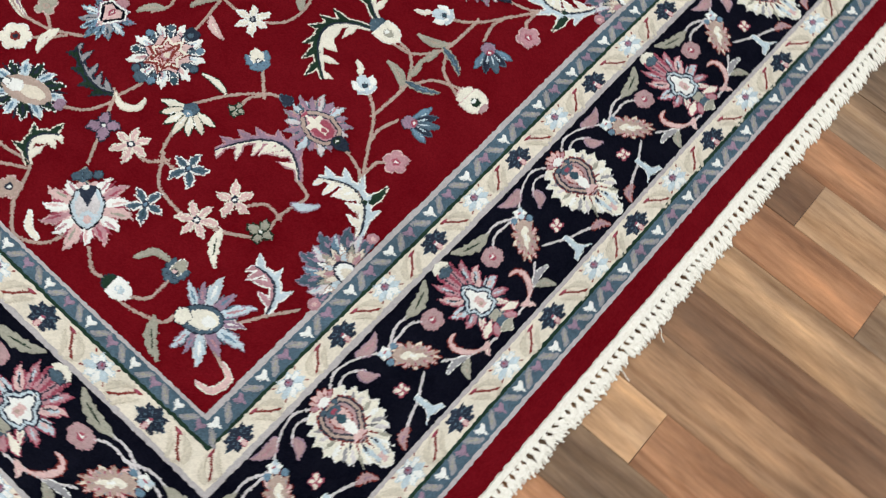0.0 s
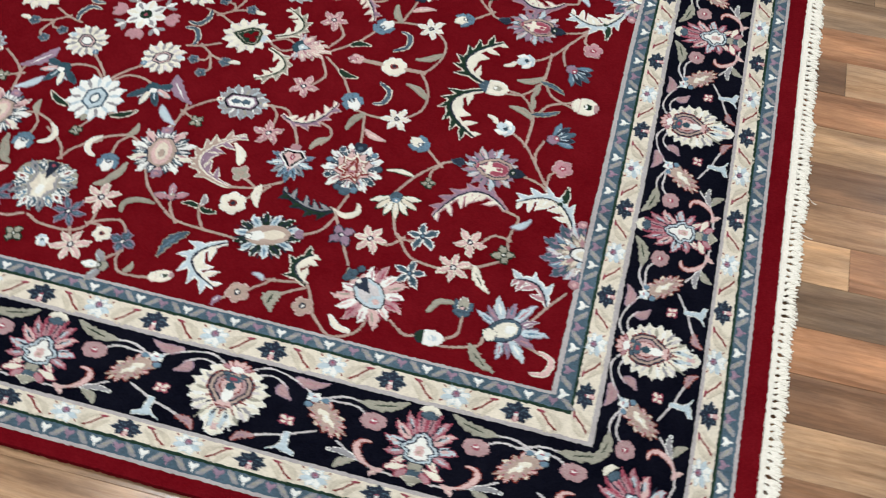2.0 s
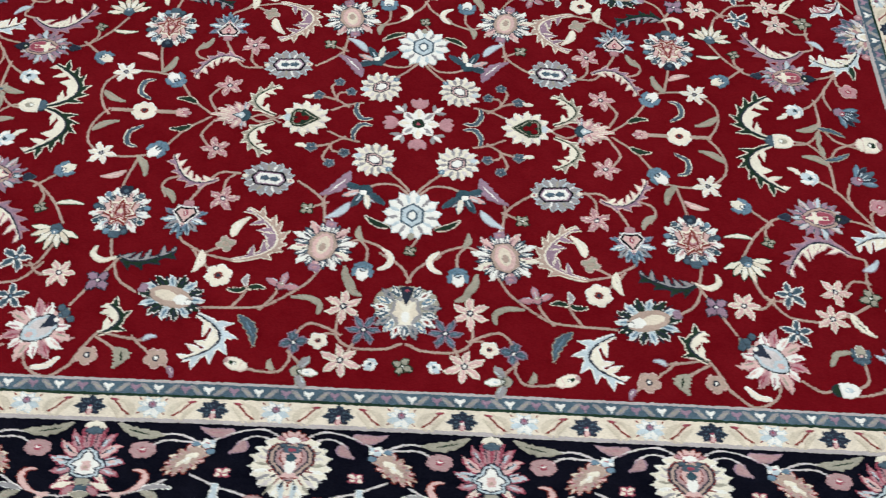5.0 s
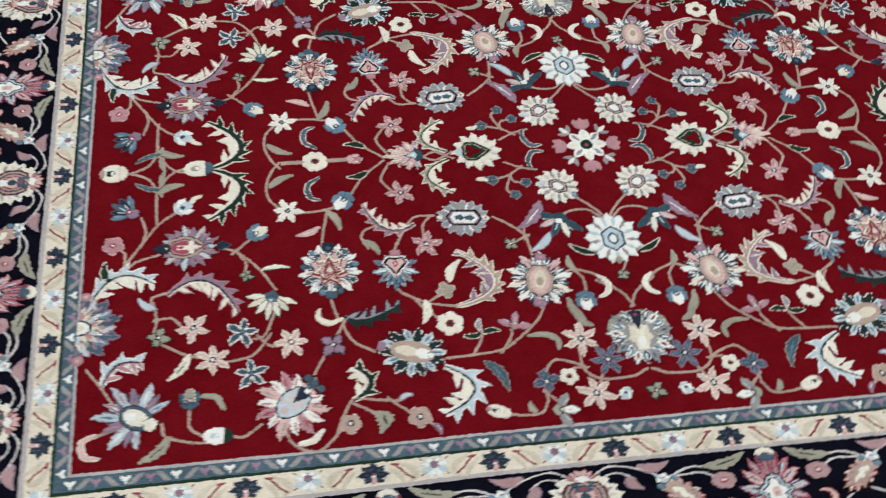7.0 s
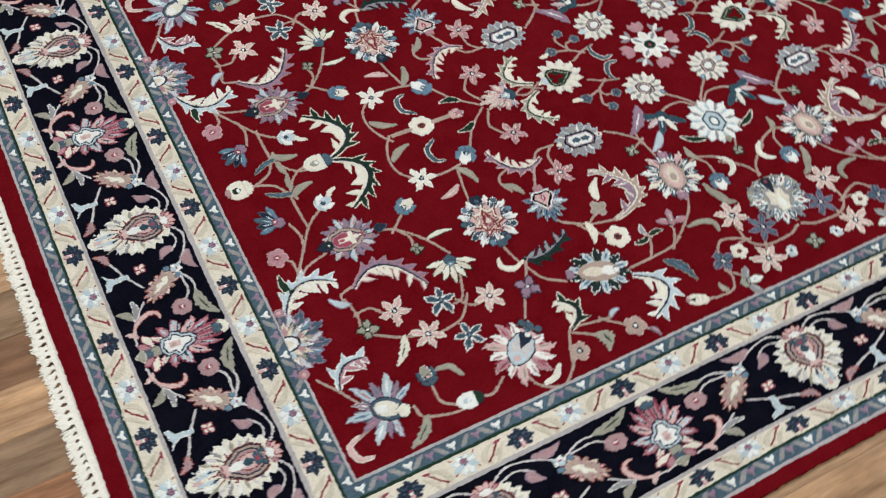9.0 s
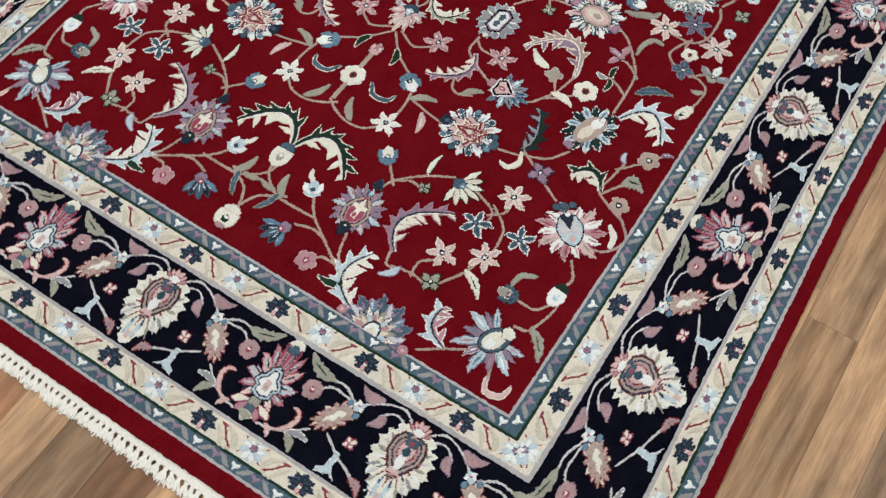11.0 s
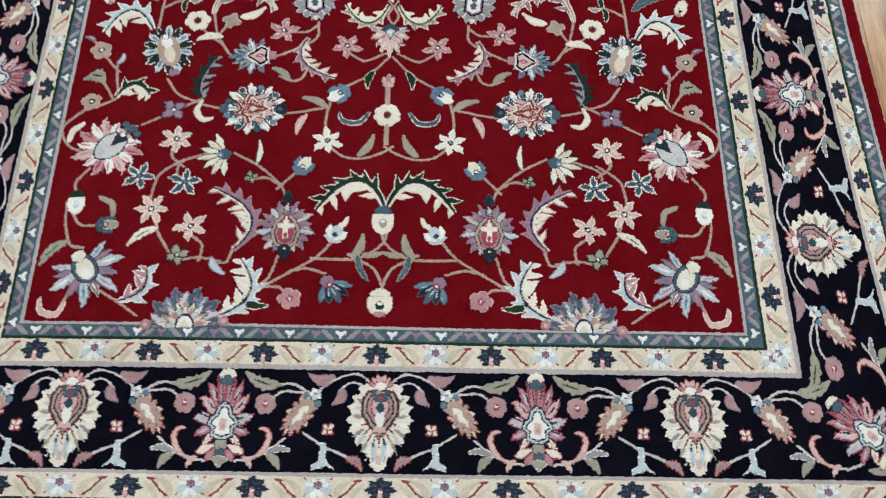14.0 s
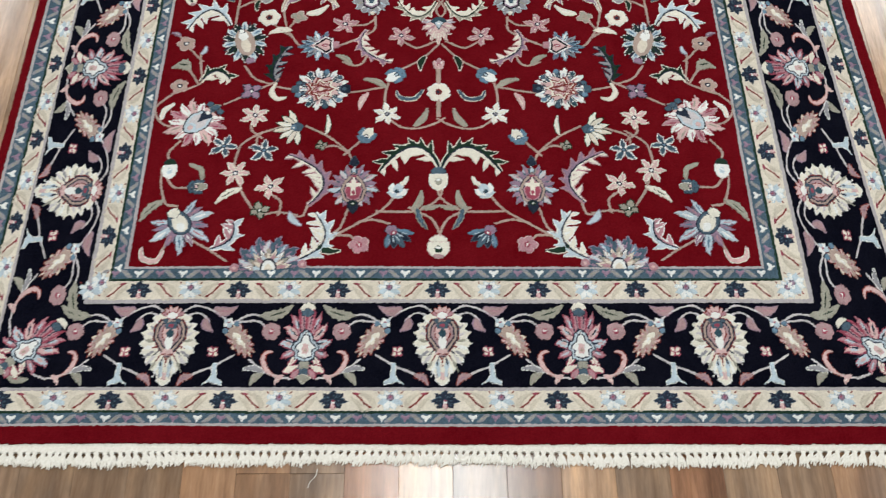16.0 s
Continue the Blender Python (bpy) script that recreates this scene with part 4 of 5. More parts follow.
def scroll_into(pile, colour, points, wide=0.0075):
    body, line = {"ivory": ("ivory", "white"), "blush": ("blush", "ivory"), "sage": ("sage", "sage"), "cream": ("ivory", "cream"), "slate": ("slate", "ivory"),
                  "grey": ("slate", "ivory"), "red": ("blush", "rust")}[colour]
    ribbon_into(pile, points, wide + 0.0024, line, 0, 0.6)
    ribbon_into(pile, points, wide, body, 1, 0.7)


# ---- the rug: the vines of the field, one quarter mirrored to four ----
woven = [0]
RISE = {"stem": -0.0006, "vine": -0.0006, "palmette": 0.0007, "ivory_palmette": 0.0007, "pink_palmette": 0.0007, "star_flower": 0.0004}


# place in the first quarter, and how far the same motif has strayed in the other two that are well seen
SOUTH_WEST = (
    (0.6, -0.0, 0.04, -0.002), (0.47, 0.11, 0.036, -0.01), (0.52, 0.14, 0.037, -0.011), (0.52, 0.27, 0.027, 0.001),
    (0.5, 0.34, 0.021, -0.003), (0.64, 0.3, 0.016, -0.008), (0.63, 0.35, -0.004, 0.002), (0.43, 0.22, 0.014, -0.005),
    (0.64, 0.16, 0.021, -0.01), (0.53, 0.43, -0.01, 0.007), (0.73, 0.43, 0.009, 0.001), (0.78, 0.28, 0.013, 0.002),
    (0.62, 0.47, -0.004, 0.0), (0.66, 0.41, 0.001, 0.0), (0.73, 0.07, 0.027, 0.002), (0.75, -0.0, 0.022, 0.004),
    (0.74, 0.13, 0.029, 0.009), (0.62, 0.23, 0.012, 0.007), (0.43, 0.0, 0.021, 0.0), (0.46, 0.34, -0.007, 0.006),
    (0.34, 0.23, 0.009, -0.012), (0.35, 0.37, -0.013, -0.003), (0, 0, 0, 0), (0, 0.19, 0, 0),
    (0, 0.4, 0, 0), (0.145, 0.265, -0.013, -0.006))
NORTH_WEST = (
    (0.6, -0.0, 0.04, 0.004), (0.47, 0.11, 0.036, -0.019), (0.52, 0.14, 0.033, -0.025), (0.52, 0.27, 0.022, -0.012),
    (0.5, 0.34, 0.013, -0.024), (0.64, 0.3, 0.022, -0.031), (0.63, 0.35, 0.002, -0.014), (0.43, 0.22, 0.015, -0.015),
    (0.64, 0.16, 0.021, -0.024), (0.53, 0.43, -0.002, -0.014), (0.73, 0.43, 0.009, -0.017), (0.78, 0.28, 0.015, -0.015),
    (0.62, 0.47, -0.003, -0.026), (0.66, 0.41, 0.001, -0.015), (0.73, 0.07, 0.027, -0.005), (0.75, -0.0, 0.022, 0.004),
    (0.74, 0.13, 0.029, -0.007), (0.62, 0.23, 0.018, -0.022), (0.43, 0.0, 0.021, -0.002), (0.46, 0.34, -0.005, -0.014),
    (0.34, 0.23, 0.008, -0.021), (0.35, 0.37, -0.014, -0.024), (0, 0, 0, 0), (0, 0.19, 0, 0),
    (0, 0.4, 0, -0.016), (0.145, 0.265, -0.013, -0.016))


def drift(u, v, sx, sy):
    """By how much a motif of a hand-knotted quarter strays from its mirror image."""
    if sx > 0:
        return 0.004, (-0.004 - 0.034 * v) * sy if sy > 0 else 0.0
    du = dv = weight = 0
    for pu, pv, qu, qv in (SOUTH_WEST if sy < 0 else NORTH_WEST):
        w = 1 / (((u - pu) ** 2 + (v - pv) ** 2) + 0.0008) ** 1.5
        du, dv, weight = du + w * qu, dv + w * qv, weight + w
    return -du / weight, dv / weight * sy


def lay_field(name, pile, ground, label=""):
    """One motif of the quarter and its mirror images; motifs on an axis lie there once."""
    data = pile.mesh(name)
    u, v = pile.middle
    on_v, on_u = abs(u) < 0.004, abs(v) < 0.004
    for sx in (1, -1):
        for sy in (-1, 1):
            if (on_v and sx < 0) or (on_u and sy > 0):
                continue
            ob = new(name, data)
            ob.parent = ground
            woven[0] += 1
            dx, dy = drift(u, 0 if on_u else v, sx, sy)
            if on_v:
                dx = 0.002
            ob.matrix_basis = pose(dx, 0 if on_u else dy, 0.000002 * (woven[0] % 60) + RISE.get(name, 0.0)) @ Matrix.Diagonal((sx, sy, 1, 1))
            tagged(ob, label)


def maker(name, into, label=""):
    def make(*args):
        pile = Pile()
        into(pile, *args)
        lay_field(name, pile, field, label)
    return make


palmette = maker("palmette", palmette_into)
star = maker("star_flower", star_into)
rosette = maker("rosette", rosette_into)
leaf = maker("leaf", leaf_into)
bud = maker("bud", bud_into)
tulip = maker("tulip_flower", tulip_into)
feather = maker("acanthus_leaf", feather_into)
scroll = maker("scroll", lambda pile, colour, *pts: scroll_into(pile, colour, pts))
stem = maker("stem", lambda pile, *pts: ribbon_into(pile, pts, 0.0040, "taupe", -1))


thick_stem = maker("stem", lambda pile, *pts: ribbon_into(pile, pts, 0.0078, "taupe", -1))


def centre_flower():
    pile = Pile()
    for i in range(8):
        a = math.pi / 4 * i
        r = 0.047 if i % 2 == 0 else 0.05
        c = (r * math.cos(a), r * math.sin(a))
        if i % 2 == 0:
            for d in (-0.5, 0.5, 0):
                p = petal(c[0] * 0.7, c[1] * 0.7, a + d, 0.027, 0.015)
                pile.add(p, "pink", 0.5 + 0.2 * d)
        else:
            for d in (-0.8, 0.8, 0):
                pile.add(petal(c[0] * 0.72, c[1] * 0.72, a + d, 0.02, 0.008), "grey" if d else "white", 0.5)
        pile.add(grown(petal(0, 0, a, 0.034, 0.0155, 0.66), 0.001), "white", 1)
        pile.add(petal(0.012 * math.cos(a), 0.012 * math.sin(a), a, 0.02, 0.007, 0.6), "grey" if i % 2 else "ivory", 2)
    pile.add([(0.011 * math.cos(k * 0.6), 0.011 * math.sin(k * 0.6)) for k in range(10)], "green", 3)
    pile.add([(0.004 * math.cos(k * 1.2), 0.004 * math.sin(k * 1.2)) for k in range(5)], "rose", 4)
    lay_field("rosette", pile, field, "eight-petalled centre flower")


centre_flower()
palmette("pale_cream", (0.000, 0.248), (0.000, 0.143), 0.95)
palmette("crest", (0.000, 0.320), (0.000, 0.432), 1.0)
palmette("cream", (0.036, 0.109), (0.096, 0.061), 1.0)
palmette("greenheart", (0.223, 0.000), (0.134, 0.000), 0.95)
palmette("fan", (0.261, 0.000), (0.330, 0.000), 1.0)
palmette("grey", (0.182, 0.145), (0.269, 0.137), 0.85)
palmette("bluepink", (0.337, 0.196), (0.343, 0.276), 0.86)
palmette("feathered", (0.154, 0.321), (0.132, 0.217), 1.02)
palmette("multi", (0.434, 0.170), (0.435, 0.274), 0.95)
palmette("purple", (0.687, 0.163), (0.587, 0.164), 0.9)
palmette("pinkwhite", (0.489, 0.397), (0.567, 0.466), 1.05)
palmette("bluefan", (0.691, 0.455), (0.772, 0.404), 1.15)
palmette("bluegreen", (0.300, 0.390), (0.403, 0.358), 0.85)
palmette("half", (0.803, 0.283), (0.741, 0.287), 1.85)
star("pink", 5, (0.287, 0.190), .030)
star("pink", 5, (0.307, 0.082), .030)
star("ivory", 6, (0.471, 0.108), .028)
star("blush", 6, (0.498, 0.338), .030)
star("blush", 5, (0.640, 0.305), .030)
star("blush", 6, (0.627, 0.354), .031)
star("blue", 5, (0.571, 0.314), .029)
star("blue", 5, (0.570, 0.381), .029)
star("mauve", 4, (0.456, 0.343), .028)
star("blush", 6, (0.092, 0.375), .034)
star("bluemauve", 6, (0.057, 0.412), .032)
star("blush", 6, (0.086, 0.465), .034)
star("bluemauve", 4, (0.156, 0.440), .027)
rosette("ivory", 6, (0.283, 0.332), .021)
rosette("ivory", 8, (0.435, 0.000), .021)
rosette("ivory", 5, (0.121, 0.435), .014)
rosette("pink", 5, (0.743, 0.134), .017)
rosette("taupe", 5, (0.346, 0.476), .017)
leaf("sagecut", (0.404, 0.460), (0.396, 0.492), 1.3)
rosette("taupe", 5, (0.441, 0.473), .016)
star("green", 4, (0.170, 0.198), .018)
star("green", 4, (0.553, 0.217), .014)
star("green", 4, (0.692, 0.314), .024)
star("green", 4, (0.000, 0.469), .021)
star("green", 4, (0.000, 0.267), .014)
rosette("slate", 5, (0.114, 0.074), .009)
rosette("slate", 5, (0.136, 0.099), .009)
rosette("slate", 5, (0.166, 0.066), .010)
tulip("blue", (0.706, 0.088), (0.751, 0.059), 0.72)
tulip("cream", (0.510, 0.242), (0.523, 0.296), 1.3)
tulip("teal", (0.069, 0.138), (0.098, 0.190), 1.2)
tulip("pink", (0.194, 0.355), (0.184, 0.320), 1.2)
tulip("slate", (0.157, 0.485), (0.112, 0.489), 0.9)
bud("cream", (0.730, 0.000), (0.776, 0.000), .95)
bud("navy", (0.577, 0.000), (0.629, 0.000), .75)
bud("dark", (0.603, 0.475), (0.646, 0.473), .7)
bud("blue", (0.540, 0.158), (0.499, 0.135), .95)
bud("ivory", (0.658, 0.088), (0.622, 0.070), 1.1)
bud("bluewhite", (0.376, 0.070), (0.409, 0.112), .9)
bud("bluewhite", (0.071, 0.287), (0.074, 0.334), 1.0)
bud("pink", (0.388, 0.000), (0.353, 0.000), .8)
bud("sage", (0.657, 0.437), (0.657, 0.392), .9)
bud("cream", (0.214, 0.487), (0.250, 0.473), .6)
bud("ivory", (0.035, 0.457), (0.052, 0.481), .8)
leaf("mauve", (0.103, 0.115), (0.145, 0.170), .5)
leaf("pale", (0.105, 0.181), (0.139, 0.216), .45)
leaf("darkline", (0.350, 0.031), (0.384, 0.042), .5)
leaf("sage", (0.504, 0.054), (0.466, 0.029), .4)
leaf("sage", (0.675, 0.047), (0.637, 0.030), .45)
leaf("slate", (0.672, 0.039), (0.717, 0.023), .3)
leaf("sage", (0.671, 0.030), (0.668, 0.001), .4)
leaf("slate", (0.241, 0.399), (0.210, 0.448), .5)
leaf("sage", (0.083, 0.344), (0.103, 0.305), .45)
leaf("ivory", (0.266, 0.262), (0.247, 0.222), .5)
rosette("sage", 4, (0.274, 0.276), .015)
leaf("ivory", (0.190, 0.063), (0.171, 0.066), .5)
leaf("darkline", (0.034, 0.224), (0.074, 0.204), .35)
leaf("ivory", (0.312, 0.289), (0.317, 0.329), .5)
leaf("blush", (0.430, 0.142), (0.465, 0.157), .4)
leaf("sage", (0.420, 0.109), (0.398, 0.149), .4)
leaf("sage", (0.380, 0.174), (0.357, 0.201), .45)
leaf("sagecut", (0.680, 0.468), (0.719, 0.504), .45)
leaf("creamcut", (0.656, 0.342), (0.684, 0.384), .4)
leaf("pale", (0.691, 0.263), (0.719, 0.243), .5)
leaf("ivory", (0.625, 0.072), (0.609, 0.058), .5)
leaf("green", (0.749, 0.207), (0.761, 0.168), .5)
leaf("creamgreen", (0.528, 0.210), (0.485, 0.208), .3)
leaf("sage", (0.080, 0.255), (0.088, 0.228), .5)
leaf("green", (0.237, 0.353), (0.211, 0.350), .45)
leaf("green", (0.239, 0.353), (0.266, 0.356), .45)
leaf("white", (0.239, 0.348), (0.239, 0.329), .6)
leaf("sage", (0.070, 0.355), (0.096, 0.333), .4)
leaf("pale", (0.374, 0.447), (0.355, 0.439), .5)
leaf("mauve", (0.327, 0.489), (0.317, 0.504), .6)
leaf("sage", (0.178, 0.487), (0.186, 0.470), .6)
leaf("slate", (0.485, 0.395), (0.503, 0.413), .9)
feather("mauve", (0.268, 0.305), (0.212, 0.265), (0.256, 0.204), .026)
feather("purple", (0.294, 0.147), (0.339, 0.149), (0.372, 0.102), .019)
feather("dark", (0.589, 0.010), (0.552, 0.054), (0.597, 0.109), .030)
feather("cream", (0.677, 0.236), (0.622, 0.220), (0.575, 0.275), .027)
feather("pale", (0.781, 0.246), (0.743, 0.203), (0.690, 0.216), .028)
feather("blue", (0.769, 0.382), (0.749, 0.353), (0.718, 0.350), .026)
feather("pale", (0.303, 0.401), (0.270, 0.440), (0.311, 0.477), .030)
feather("creamgreen", (0.435, 0.438), (0.413, 0.413), (0.429, 0.388), .026)
feather("sage", (0.225, 0.017), (0.258, 0.050), (0.226, 0.086), .019)
feather("darkleaf", (0.431, 0.302), (0.396, 0.309), (0.347, 0.289), .022)
scroll("ivory", (0.043, 0.265), (0.029, 0.281), (0.033, 0.297), (0.048, 0.306))
scroll("blush", (0.773, 0.456), (0.793, 0.464), (0.789, 0.486), (0.768, 0.491))
scroll("sage", (0.172, 0.364), (0.146, 0.364), (0.129, 0.375), (0.130, 0.392))
scroll("cream", (0.429, 0.302), (0.450, 0.309), (0.466, 0.298), (0.463, 0.282))
scroll("slate", (0.425, 0.087), (0.441, 0.079), (0.443, 0.055), (0.423, 0.040))
scroll("grey", (0.073, 0.010), (0.092, 0.009), (0.103, 0.027), (0.101, 0.045))
scroll("sage", (0.644, 0.411), (0.622, 0.415), (0.611, 0.436))
scroll("ivory", (0.481, 0.475), (0.497, 0.491), (0.518, 0.494))
stem((0.000, 0.156), (0.014, 0.136), (0.037, 0.112))
stem((0.032, 0.214), (0.048, 0.224), (0.065, 0.209))
stem((0.007, 0.155), (0.026, 0.137), (0.052, 0.136), (0.070, 0.143))
stem((0.139, 0.216), (0.144, 0.183), (0.161, 0.163), (0.184, 0.145))
stem((0.144, 0.185), (0.157, 0.191), (0.168, 0.197))
stem((0.143, 0.171), (0.144, 0.185))
stem((0.272, 0.135), (0.301, 0.138), (0.328, 0.179), (0.338, 0.202))
stem((0.275, 0.137), (0.286, 0.150), (0.288, 0.172))
stem((0.348, 0.145), (0.374, 0.153), (0.381, 0.168), (0.375, 0.184))
stem((0.327, 0.013), (0.359, 0.041), (0.382, 0.075))
stem((0.320, 0.022), (0.333, 0.050), (0.320, 0.073))
stem((0.409, 0.108), (0.436, 0.112), (0.460, 0.110))
stem((0.480, 0.104), (0.502, 0.081), (0.506, 0.050), (0.496, 0.022), (0.487, 0.009))
thick_stem((0.455, 0.0), (0.468, 0.0), (0.482, 0.0))
thick_stem((0.384, 0.0), (0.400, 0.0), (0.415, 0.0))
stem((0.220, 0.003), (0.245, 0.016), (0.265, 0.007))
stem((0.138, 0.030), (0.118, 0.041), (0.096, 0.047))
stem((0.118, 0.042), (0.136, 0.056), (0.133, 0.070), (0.119, 0.073))
stem((0.136, 0.058), (0.147, 0.085), (0.138, 0.098))
stem((0.143, 0.059), (0.166, 0.066))
stem((0.098, 0.258), (0.079, 0.253), (0.051, 0.264), (0.041, 0.275))
stem((0.082, 0.256), (0.071, 0.270), (0.071, 0.289))
stem((0.134, 0.309), (0.150, 0.337), (0.188, 0.369), (0.220, 0.385), (0.301, 0.390))
stem((0.211, 0.384), (0.196, 0.363), (0.194, 0.355))
stem((0.254, 0.383), (0.243, 0.367), (0.239, 0.355))
stem((0.263, 0.305), (0.300, 0.297), (0.336, 0.277), (0.344, 0.268))
stem((0.305, 0.296), (0.284, 0.283), (0.274, 0.277))
stem((0.322, 0.292), (0.308, 0.310), (0.296, 0.321))
stem((0.401, 0.359), (0.425, 0.342), (0.437, 0.312), (0.429, 0.302))
stem((0.435, 0.308), (0.445, 0.326))
stem((0.461, 0.354), (0.478, 0.385))
stem((0.431, 0.174), (0.428, 0.152), (0.421, 0.121))
stem((0.442, 0.276), (0.436, 0.301))
stem((0.519, 0.289), (0.531, 0.319), (0.544, 0.326), (0.563, 0.325))
stem((0.542, 0.326), (0.527, 0.341), (0.508, 0.342))
stem((0.538, 0.324), (0.564, 0.354), (0.611, 0.361))
stem((0.585, 0.164), (0.563, 0.174), (0.532, 0.207), (0.512, 0.241))
stem((0.560, 0.177), (0.539, 0.158))
stem((0.560, 0.179), (0.551, 0.195), (0.552, 0.209))
stem((0.687, 0.164), (0.718, 0.174), (0.740, 0.196), (0.781, 0.246))
stem((0.658, 0.088), (0.681, 0.107), (0.716, 0.160), (0.739, 0.195))
stem((0.678, 0.101), (0.677, 0.042), (0.653, 0.006), (0.627, -0.001))
stem((0.677, 0.045), (0.697, 0.013), (0.730, -0.002))
stem((0.700, 0.133), (0.697, 0.114), (0.703, 0.093))
stem((0.726, 0.170), (0.727, 0.151), (0.739, 0.140))
stem((0.697, 0.258), (0.692, 0.285), (0.696, 0.304))
stem((0.692, 0.285), (0.671, 0.284), (0.656, 0.301))
stem((0.677, 0.236), (0.697, 0.242), (0.698, 0.258))
stem((0.690, 0.325), (0.662, 0.343), (0.642, 0.350))
stem((0.569, 0.465), (0.589, 0.478), (0.605, 0.476))
stem((0.637, 0.474), (0.659, 0.459), (0.660, 0.433))
stem((0.626, 0.483), (0.657, 0.480), (0.691, 0.468), (0.696, 0.454))
stem((0.755, 0.409), (0.773, 0.380), (0.789, 0.358))
stem((0.752, 0.450), (0.772, 0.457))
stem((0.533, 0.470), (0.524, 0.493), (0.500, 0.507), (0.483, 0.504), (0.458, 0.480))
stem((0.458, 0.480), (0.448, 0.458), (0.433, 0.437), (0.402, 0.441), (0.374, 0.445))
stem((0.384, 0.445), (0.363, 0.464), (0.346, 0.476), (0.325, 0.493))
stem((0.432, 0.445), (0.412, 0.457), (0.401, 0.467))
stem((0.006, 0.434), (0.026, 0.442), (0.072, 0.442), (0.095, 0.424), (0.096, 0.394))
stem((0.095, 0.422), (0.110, 0.422), (0.120, 0.431))
stem((0.101, 0.418), (0.133, 0.406), (0.150, 0.418), (0.155, 0.434))
stem((0.158, 0.452), (0.160, 0.474), (0.176, 0.490), (0.215, 0.487))
stem((0.143, 0.474), (0.158, 0.458))
stem((0.073, 0.441), (0.080, 0.457))
stem((0.009, 0.245), (-0.003, 0.267))
stem((-0.001, 0.320), (0.012, 0.297), (0.040, 0.277))


# ---- the rug: the navy border ----
def side_frame(side, key):
    """Pose that takes (along, outward) to the rug, from the inner edge of the band after key."""
    if side == "west":
        return Matrix(((0, -1, 0, -WEST[key]), (1, 0, 0, 0), (0, 0, 1, 0), (0, 0, 0, 1)))
    if side == "east":
        return Matrix(((0, 1, 0, EAST[key]), (1, 0, 0, 0), (0, 0, 1, 0), (0, 0, 0, 1)))
    if side == "south":
        return Matrix(((1, 0, 0, 0), (0, -1, 0, -SOUTH[key]), (0, 0, 1, 0), (0, 0, 0, 1)))
    return Matrix(((1, 0, 0, 0), (0, 1, 0, NORTH[key]), (0, 0, 1, 0), (0, 0, 0, 1)))


def put(name, data, parent, m):
    ob = new(name, data)
    ob.parent = parent
    woven[0] += 1
    c = m @ (sum((Vector(b) for b in ob.bound_box), Vector()) / 8)
    ob.matrix_basis = Matrix.Translation((0, flared(c.x, c.y) - c.y, 0.000002 * (woven[0] % 60) + RISE.get(name, 0.0))) @ m
    return ob


def woven_mesh(name, into, *args):
    pile = Pile()
    into(pile, *args)
    return name, pile.mesh(name)


def vine(pile, *pts):
    ribbon_into(pile, pts, 0.0042, "mist", -1)


def flare(pile, b, t):
    l, to = frame_of(b, t)
    p = [(0, 0.003), (0.5 * l, 0.003), (0.75 * l, 0.007), (1.02 * l, 0.017), (0.92 * l, 0.016), (0.86 * l, 0.005), (0.95 * l, -0.003), (1.02 * l, -0.013), (0.88 * l, -0.012), (0.7 * l, -0.004), (0.4 * l, -0.003), (0, -0.003)]
    pile.add(to(grown(p, 0.001)), "white", 0)
    pile.add(to(p), "pale", 1)


def calyx(pile, c, r):
    for i in range(5):
        a = i * 1.257
        pile.add(petal(c[0], c[1], a, r, r * 0.8, 0.62), "pale" if i % 2 else "white", 6 + 0.2 * i)
    pile.add([(c[0] + 0.3 * r * math.cos(k), c[1] + 0.3 * r * math.sin(k)) for k in range(6)], "rose", 7.5)


# along from an ivory palmette (0) to the next pink one (0.2065); outward over a band 0.136 wide
HALF, DEEP = 0.2065, 0.136
LINK = [
    woven_mesh("vine", vine, (0.014, 0.016), (0.035, 0.004), (0.068, 0.016), (0.087, 0.033)),
    woven_mesh("vine", vine, (0.016, 0.024), (0.039, 0.016), (0.054, 0.027)),
    woven_mesh("leaf", leaf_into, "pink", (0.062, 0.009), (0.097, 0.010), 0.75),
    woven_mesh("leaf", leaf_into, "pink", (0.051, 0.024), (0.062, 0.048), 0.8),
    woven_mesh("small_palmette", palmette_into, "small_border", (0.087, 0.034), (0.126, 0.088), 0.52),
    woven_mesh("calyx", calyx, (0.087, 0.033), 0.009),
    woven_mesh("dot_flower", star_into, "dots", 4, (0.068, 0.080), 0.0125, 0.8),
    woven_mesh("vine", vine, (0.095, 0.088), (0.073, 0.102), (0.043, 0.115)),
    woven_mesh("flared_leaf", flare, (0.073, 0.098), (0.074, 0.132)),
    woven_mesh("leaf", leaf_into, "rose", (0.042, 0.118), (0.020, 0.131), 0.8),
]
